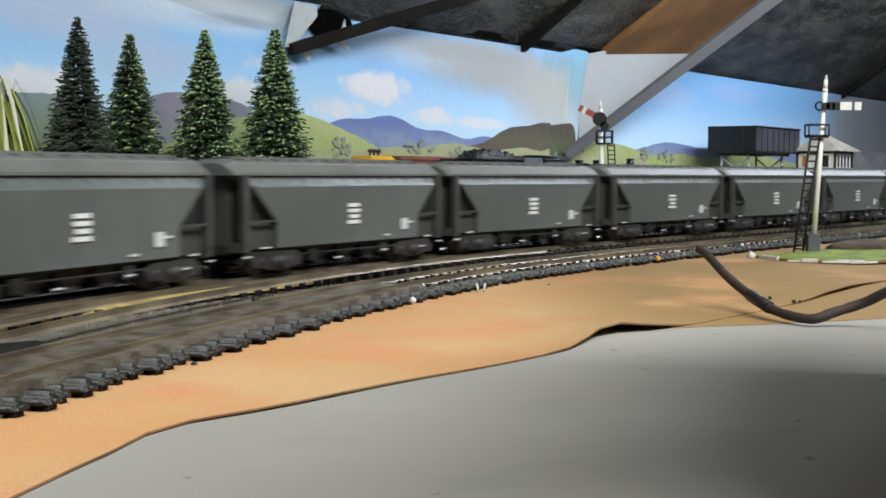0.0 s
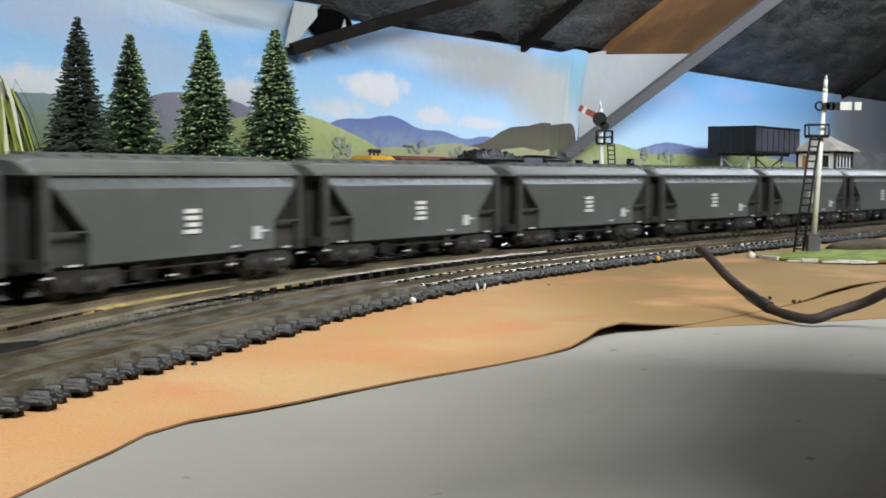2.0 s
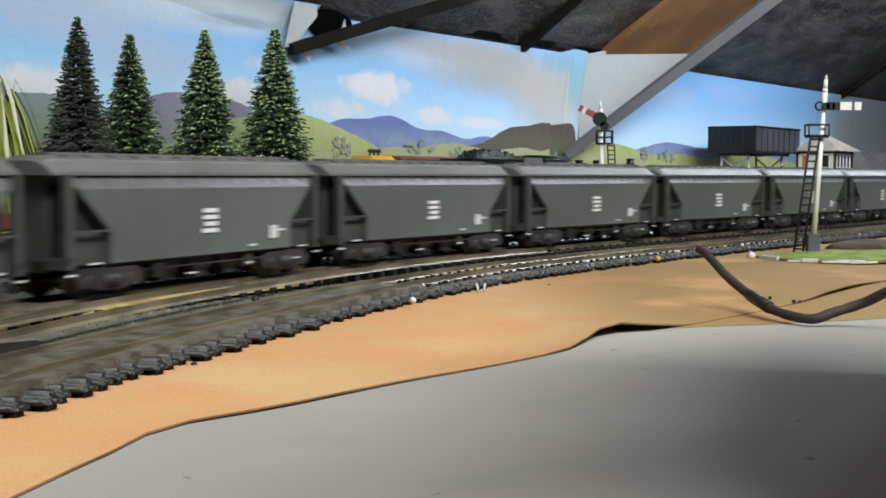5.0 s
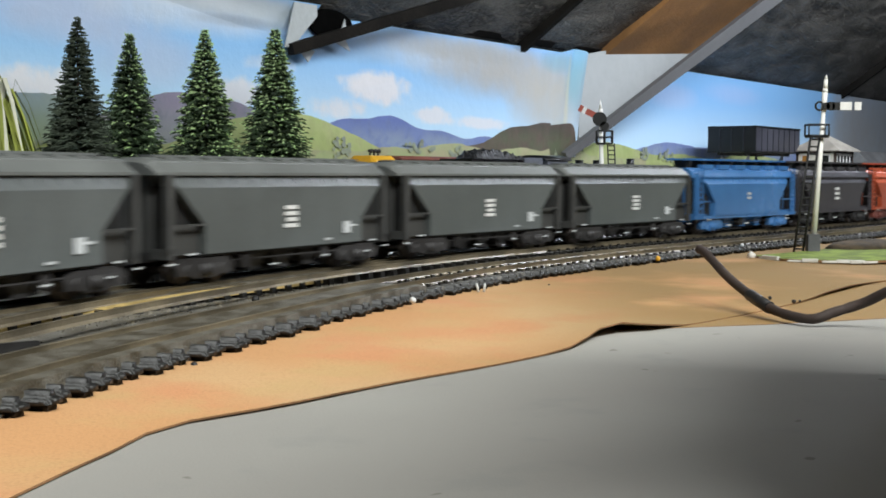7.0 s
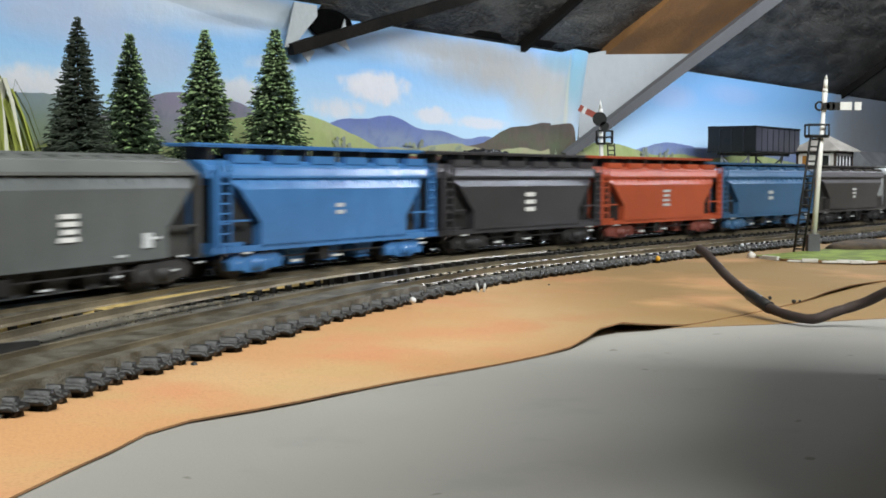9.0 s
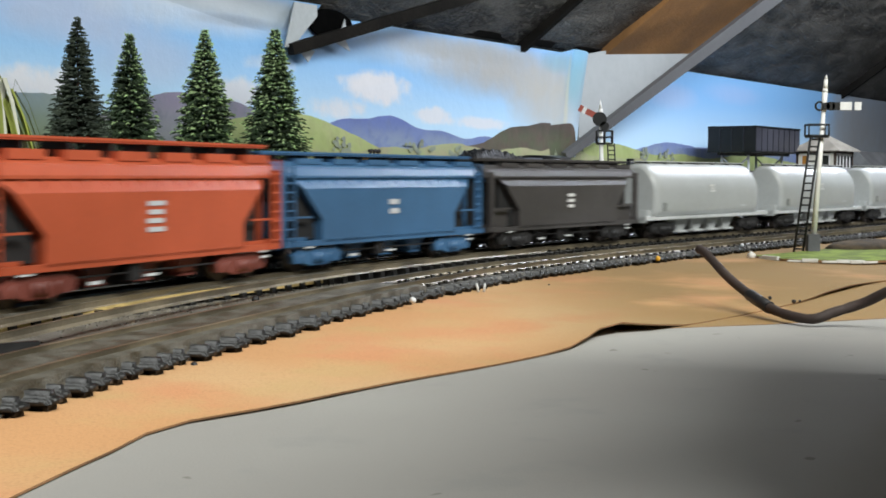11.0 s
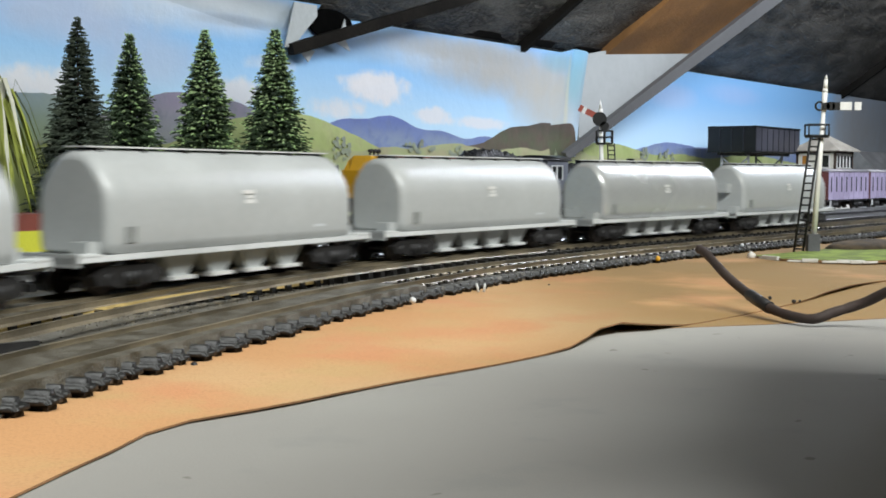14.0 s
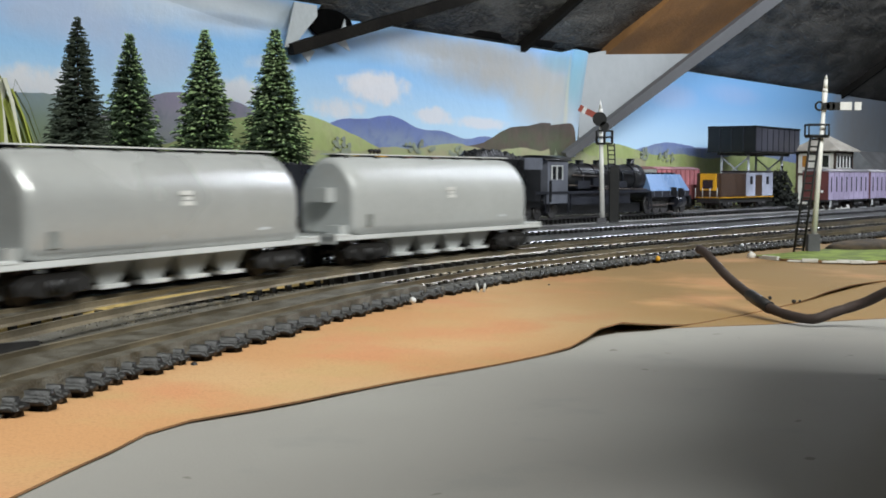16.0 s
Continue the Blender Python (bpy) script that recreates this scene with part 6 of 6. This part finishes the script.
# ---------------------------------------------------------------- small things on the board
def build_clutter():
    pts = [(0.0945, 0.468, 0.0112), (0.0956, 0.46, 0.0098), (0.0985, 0.44, 0.0036), (0.1022, 0.428, -0.0008), (0.1044, 0.413, -0.0034), (0.1078, 0.400, -0.0052),
           (0.1141, 0.391, -0.0058), (0.1205, 0.390, -0.0036), (0.1290, 0.388, -0.0004), (0.1400, 0.376, 0.0066), (0.165, 0.35, 0.012), (0.25, 0.28, 0.0), (0.34, 0.2, -0.0062)]
    vec = [Vector(p) for p in pts]
    path = []
    for i in range(len(vec) - 1):
        p0, p1, p2, p3 = vec[max(i - 1, 0)], vec[i], vec[i + 1], vec[min(i + 2, len(vec) - 1)]
        for k in range(8):
            u = k / 8
            path.append(0.5 * (2 * p1 + (p2 - p0) * u + (2 * p0 - 5 * p1 + 4 * p2 - p3) * u * u + (3 * p1 - p0 - 3 * p2 + p3) * u ** 3))
    rings = []
    for i, p in enumerate(path):
        d = (path[min(i + 1, len(path) - 1)] - path[max(i - 1, 0)]).normalized()
        q = d.to_track_quat("Z", "Y")
        r = 0.0016 + 0.0002 * noise.noise(Vector((i * 0.4, 0, 0)))
        rings.append([p + q @ Vector((r * math.cos(a), r * math.sin(a), 0)) for a in [k * math.tau / 12 for k in range(12)]])
    cable = thing("cable", "stiff brown cable end curling up off the board", "cable")
    bm = bmesh.new()
    loft(bm, rings)
    part("sheath", bm, CABLE, cable)
    bm = bmesh.new()
    tube(bm, (0.1028, 0.4245, -0.0015), (0.1054, 0.408, -0.0042), 0.0020, 0.0020, 12)
    part("tape_joint", bm, DARK_STEEL, cable, bevel=0.0004)
    # the grass plot with its stone edging
    plot = along([(0.1700, 0.690), (0.1814, 0.663), (0.205, 0.652), (0.2304, 0.657), (0.30, 0.70), (0.42, 0.80)], 40, 0.0008, 8)
    back = along([(0.1702, 0.694), (0.1900, 0.712), (0.2225, 0.750), (0.2550, 0.792), (0.33, 0.90), (0.47, 1.08)], 40, 0.0006, 9)
    sheet("grass_plot", plot, back, GRASS, "bright green flock grass plot beside the front track", -0.0052, 0.0012, None, 6)
    rng = random.Random(31)
    for i in range(1, 39):
        if i % 7 == 3:
            continue
        p = Vector((*plot[i], 0))
        q = Vector((*plot[i + 1], 0))
        d = q - p
        bm = bmesh.new()
        n = 0.35 + 0.3 * rng.random()
        box(bm, -d.length * n, d.length * n, -0.0009, 0.0009, 0.0, 0.0014 * rng.uniform(0.7, 1.6))
        bmesh.ops.bevel(bm, geom=list(bm.edges), offset=0.0003, segments=1, affect="EDGES")
        for v in bm.verts:
            v.co += Vector((rng.uniform(-1, 1), rng.uniform(-1, 1), 0)) * 0.0002
        ob = new("edging_stone", mesh_of("edging_stone", bm, STONE))
        ob.matrix_basis = Matrix.Translation((p.x, p.y, -0.0066)) @ Matrix.Rotation(math.atan2(d.y, d.x), 4, "Z")
        tagged(ob, "small white stone edging the grass plot", "stone", "edging stones of the grass plot")
    mound = thing("earth_mound", "dark brown flock mound on the grass", "mound", at=pose(0.262, 0.778, -0.0054))
    bm = bmesh.new()
    rows = []
    for j in range(7):
        r = 1 - j / 6
        rows.append([Vector((0.040 * r * math.cos(a) * (1 + 0.15 * noise.noise(Vector((math.cos(a) * 2, math.sin(a) * 2, j)))), 0.020 * r * math.sin(a), 0.0052 * math.sqrt(1 - r * r) + 0.0006 * noise.noise(Vector((a * 4, j, 0)))))
                     for a in [k * math.tau / 26 for k in range(26)]])
    rows[-1] = [Vector((0.0004 * math.cos(k), 0.0004 * math.sin(k), 0.0052)) for k in [i * math.tau / 26 for i in range(26)]]
    loft(bm, rows)
    part("soil", bm, EARTH, mound)
    mound.rotation_euler[2] = radians(40)
    # odd specks: a yellow plug on the sleepers, a pale chip, dark crumbs
    for x, y, z, size, m, label in ((0.1085, 0.6400, -0.0044, 0.0013, YELLOW, "yellow plastic plug beside the front track"), (0.1672, 0.688, -0.0062, 0.0022, STONE, "white stone chip at the plot's corner"),
                                    (0.1210, 0.4680, -0.0070, 0.0007, DARK_STEEL, "dark crumb on the tan underlay"), (0.1265, 0.4560, -0.0072, 0.0008, DARK_STEEL, "dark crumb on the tan underlay"),
                                    (0.1295, 0.4590, -0.0072, 0.0005, DARK_STEEL, "dark crumb on the tan underlay"), 
                                    (-0.0580, 0.2948, -0.0068, 0.0008, DARK_STEEL, "dark crumb on the tan underlay"), (0.0429, 0.5133, -0.0068, 0.0006, DARK_STEEL, "dark crumb on the tan underlay"),
                                    (-0.0637, 0.4301, -0.0050, 0.0013, SLEEPER, "dark lump of ballast beside the main track"), (-0.0459, 0.4153, -0.0055, 0.0010, SLEEPER, "dark lump of ballast between the tracks"),
                                    (-0.0895, 0.3040, -0.0050, 0.0012, SLEEPER, "dark lump of ballast between the tracks"), (-0.0198, 0.4844, -0.0050, 0.0022, SLEEPER, "dark lump of ballast between the tracks"),
                                    (-0.0092, 0.5053, -0.0050, 0.0016, SLEEPER, "dark lump of ballast between the tracks"), (-0.0099, 0.4198, -0.0040, 0.0011, SILL_WHITE, "pale chip on the front track's sleepers")):
        bm = bmesh.new()
        bmesh.ops.create_icosphere(bm, subdivisions=2, radius=size)
        for v in bm.verts:
            v.co *= 1 + 0.35 * noise.noise(v.co * 900 + Vector((x * 50, 0, 0)))
        for f in bm.faces:
            f.smooth = True
        ob = new("crumb", mesh_of("crumb", bm, m))
        ob.location = (x, y, z + size * 0.55)
        tagged(ob, label, "crumb")
    # fittings of the turnout: a dark plate beside the main track, a check rail, pins standing in the ballast
    plate_at = Matrix.Translation((-0.0889, 0.4160, -0.0036)) @ Matrix.Rotation(math.atan2(0.0157, 0.0123), 4, "Z")
    ob = new("track_plate", mesh_of("track_plate", boxes([(-0.0100, 0.0100, -0.0013, 0.0013, -0.0008, 0.0012)]), DARK_STEEL, 0.0003))
    ob.matrix_basis = plate_at
    tagged(ob, "dark flat plate beside the main track", "track plate")
    ob = new("check_rail", mesh_of("check_rail", boxes([(-0.0160, 0.0045, -0.0009, 0.0009, -0.0030, 0.0012)]), DARK_STEEL, 0.0003))
    ob.matrix_basis = Matrix.Translation((-0.1005, 0.3003, -0.0030)) @ Matrix.Rotation(math.atan2(0.0051, 0.0066), 4, "Z")
    tagged(ob, "short dark check rail between the tracks", "rail")
    for x, y, lean, m, label in ((-0.0687, 0.3474, 0.0, DARK_STEEL, "dark pin standing between the tracks"), (0.0136, 0.4818, -0.0008, SILL_WHITE, "pale wire pin beside the front track"), (0.0156, 0.4818, 0.0004, SILL_WHITE, "pale wire pin beside the front track")):
        ob = new("pin", mesh_of("pin", built(tube, (0, 0, -0.0006), (lean, 0, 0.0032), 0.0005, 0.0004, 8), m))
        ob.location = (x, y, -0.0062)
        tagged(ob, label, "pin")


def build_ballast():
    """Loose grains of ballast lying between and beside the two near tracks."""
    rng = random.Random(53)
    vs, fs = [], []
    for _ in range(5200):
        t = rng.uniform(-0.36, 0.62)
        across = rng.choice((rng.uniform(-0.012, 0.013), rng.gauss(0.0215, 0.0016), rng.uniform(0.019, 0.045), rng.gauss(front_offset(t) - 0.0150, 0.0022)))
        p = on_line(t, across)[0]
        inside = abs(across) < 0.0136
        r = rng.uniform(0.00022, 0.00060) * (1.6 if rng.random() < 0.06 else 1.0)
        p.z = (-0.0012 if inside else -0.0056) + r * 0.3
        if inside and r > 0.0004:
            continue
        k = len(vs)
        a = rng.uniform(0, math.tau)
        for dx, dy, dz in ((1, 0, -0.4), (-0.5, 0.85, -0.4), (-0.5, -0.85, -0.4), (0.1, 0.1, 0.75)):
            vs.append((p.x + r * (dx * math.cos(a) - dy * math.sin(a)), p.y + r * (dx * math.sin(a) + dy * math.cos(a)), p.z + r * dz * rng.uniform(0.7, 1.2)))
        fs.extend(((k, k + 1, k + 3), (k + 1, k + 2, k + 3), (k + 2, k, k + 3), (k + 2, k + 1, k)))
    me = bpy.data.meshes.new("ballast")
    me.from_pydata(vs, [], fs)
    n = Nodes("loose_ballast")
    grain = n.add("ShaderNodeNewGeometry").outputs["Random Per Island"]
    n.link(n.mix(grain, (0.055, 0.048, 0.036), (0.27, 0.245, 0.195)), n.bsdf.inputs["Base Color"])
    n.bsdf.inputs["Roughness"].default_value = 0.8
    me.materials.append(n.mat)
    tagged(new("ballast", me), "loose grey brown ballast grains between the tracks", "ballast", kind="stuff")


def build_shade_box():
    """An unseen box with a knob, added beside the view to cast shade on the board."""
    b = thing("control_box", "dark unseen box added to cast shade on the grey board", "control box", at=pose(0, 0, -0.0082, 0, 0, -20.0))
    part("case", built(slab, [(0.002, 0.0), (0.100, 0.0), (0.100, 0.115), (0.005, 0.115), (0.002, 0.112)], 0.150, 0.315), DARK_STEEL, b, bevel=0.0015)
    part("knob", built(tube, (0.055, 0.20, 0.115), (0.055, 0.20, 0.129), 0.014, 0.012, 18), SHADOW_BLACK, b)


def build_scrub():
    """Dark ragged scrub and soil along the foot of the backdrop."""
    rng = random.Random(77)
    vs, fs = [], []
    for _ in range(5200):
        x = rng.uniform(-0.5, 1.5)
        top = 0.016 + 0.012 * noise.noise(Vector((x * 14, 0, 0))) + 0.006 * noise.noise(Vector((x * 45, 2, 0)))
        p = Vector((x, -rng.uniform(0.012, 0.046), GROUND + rng.random() * max(0.004, top)))
        n = Vector((rng.gauss(0, 1), rng.gauss(0, 1), rng.gauss(0, 1))).normalized() * rng.uniform(0.0015, 0.0040)
        k = len(vs)
        o = n.orthogonal()
        vs.extend([tuple(p + n), tuple(p + o), tuple(p - n * 0.7)])
        fs.append((k, k + 1, k + 2))
    me = bpy.data.meshes.new("scrub")
    me.from_pydata(vs, [], fs)
    me.materials.append(surface("brown_scrub", (0.045, 0.038, 0.022), 0.9, var=0.5, scale=300, bump=0))
    ob = new("scrub", me)
    ob.matrix_basis = ROOM
    tagged(ob, "dark brown scrub along the foot of the backdrop", "scrub", kind="stuff")


build_scrub()
build_trees()
build_plants()
build_near_signal()
build_far_signal()
build_steam_engine()
build_yellow_engine()
build_parked_stock()
build_brown_engine()
build_water_tower()
build_signal_box()
build_clutter()
build_shade_box()
build_ballast()


# ---------------------------------------------------------------- what moves
def motions():
    for ob, passing in TRAIN:
        walk(ob, [(0.25 * i, wagon_pose(SPEED * (passing - run_time(0.25 * i)))) for i in range(65)])


motions()
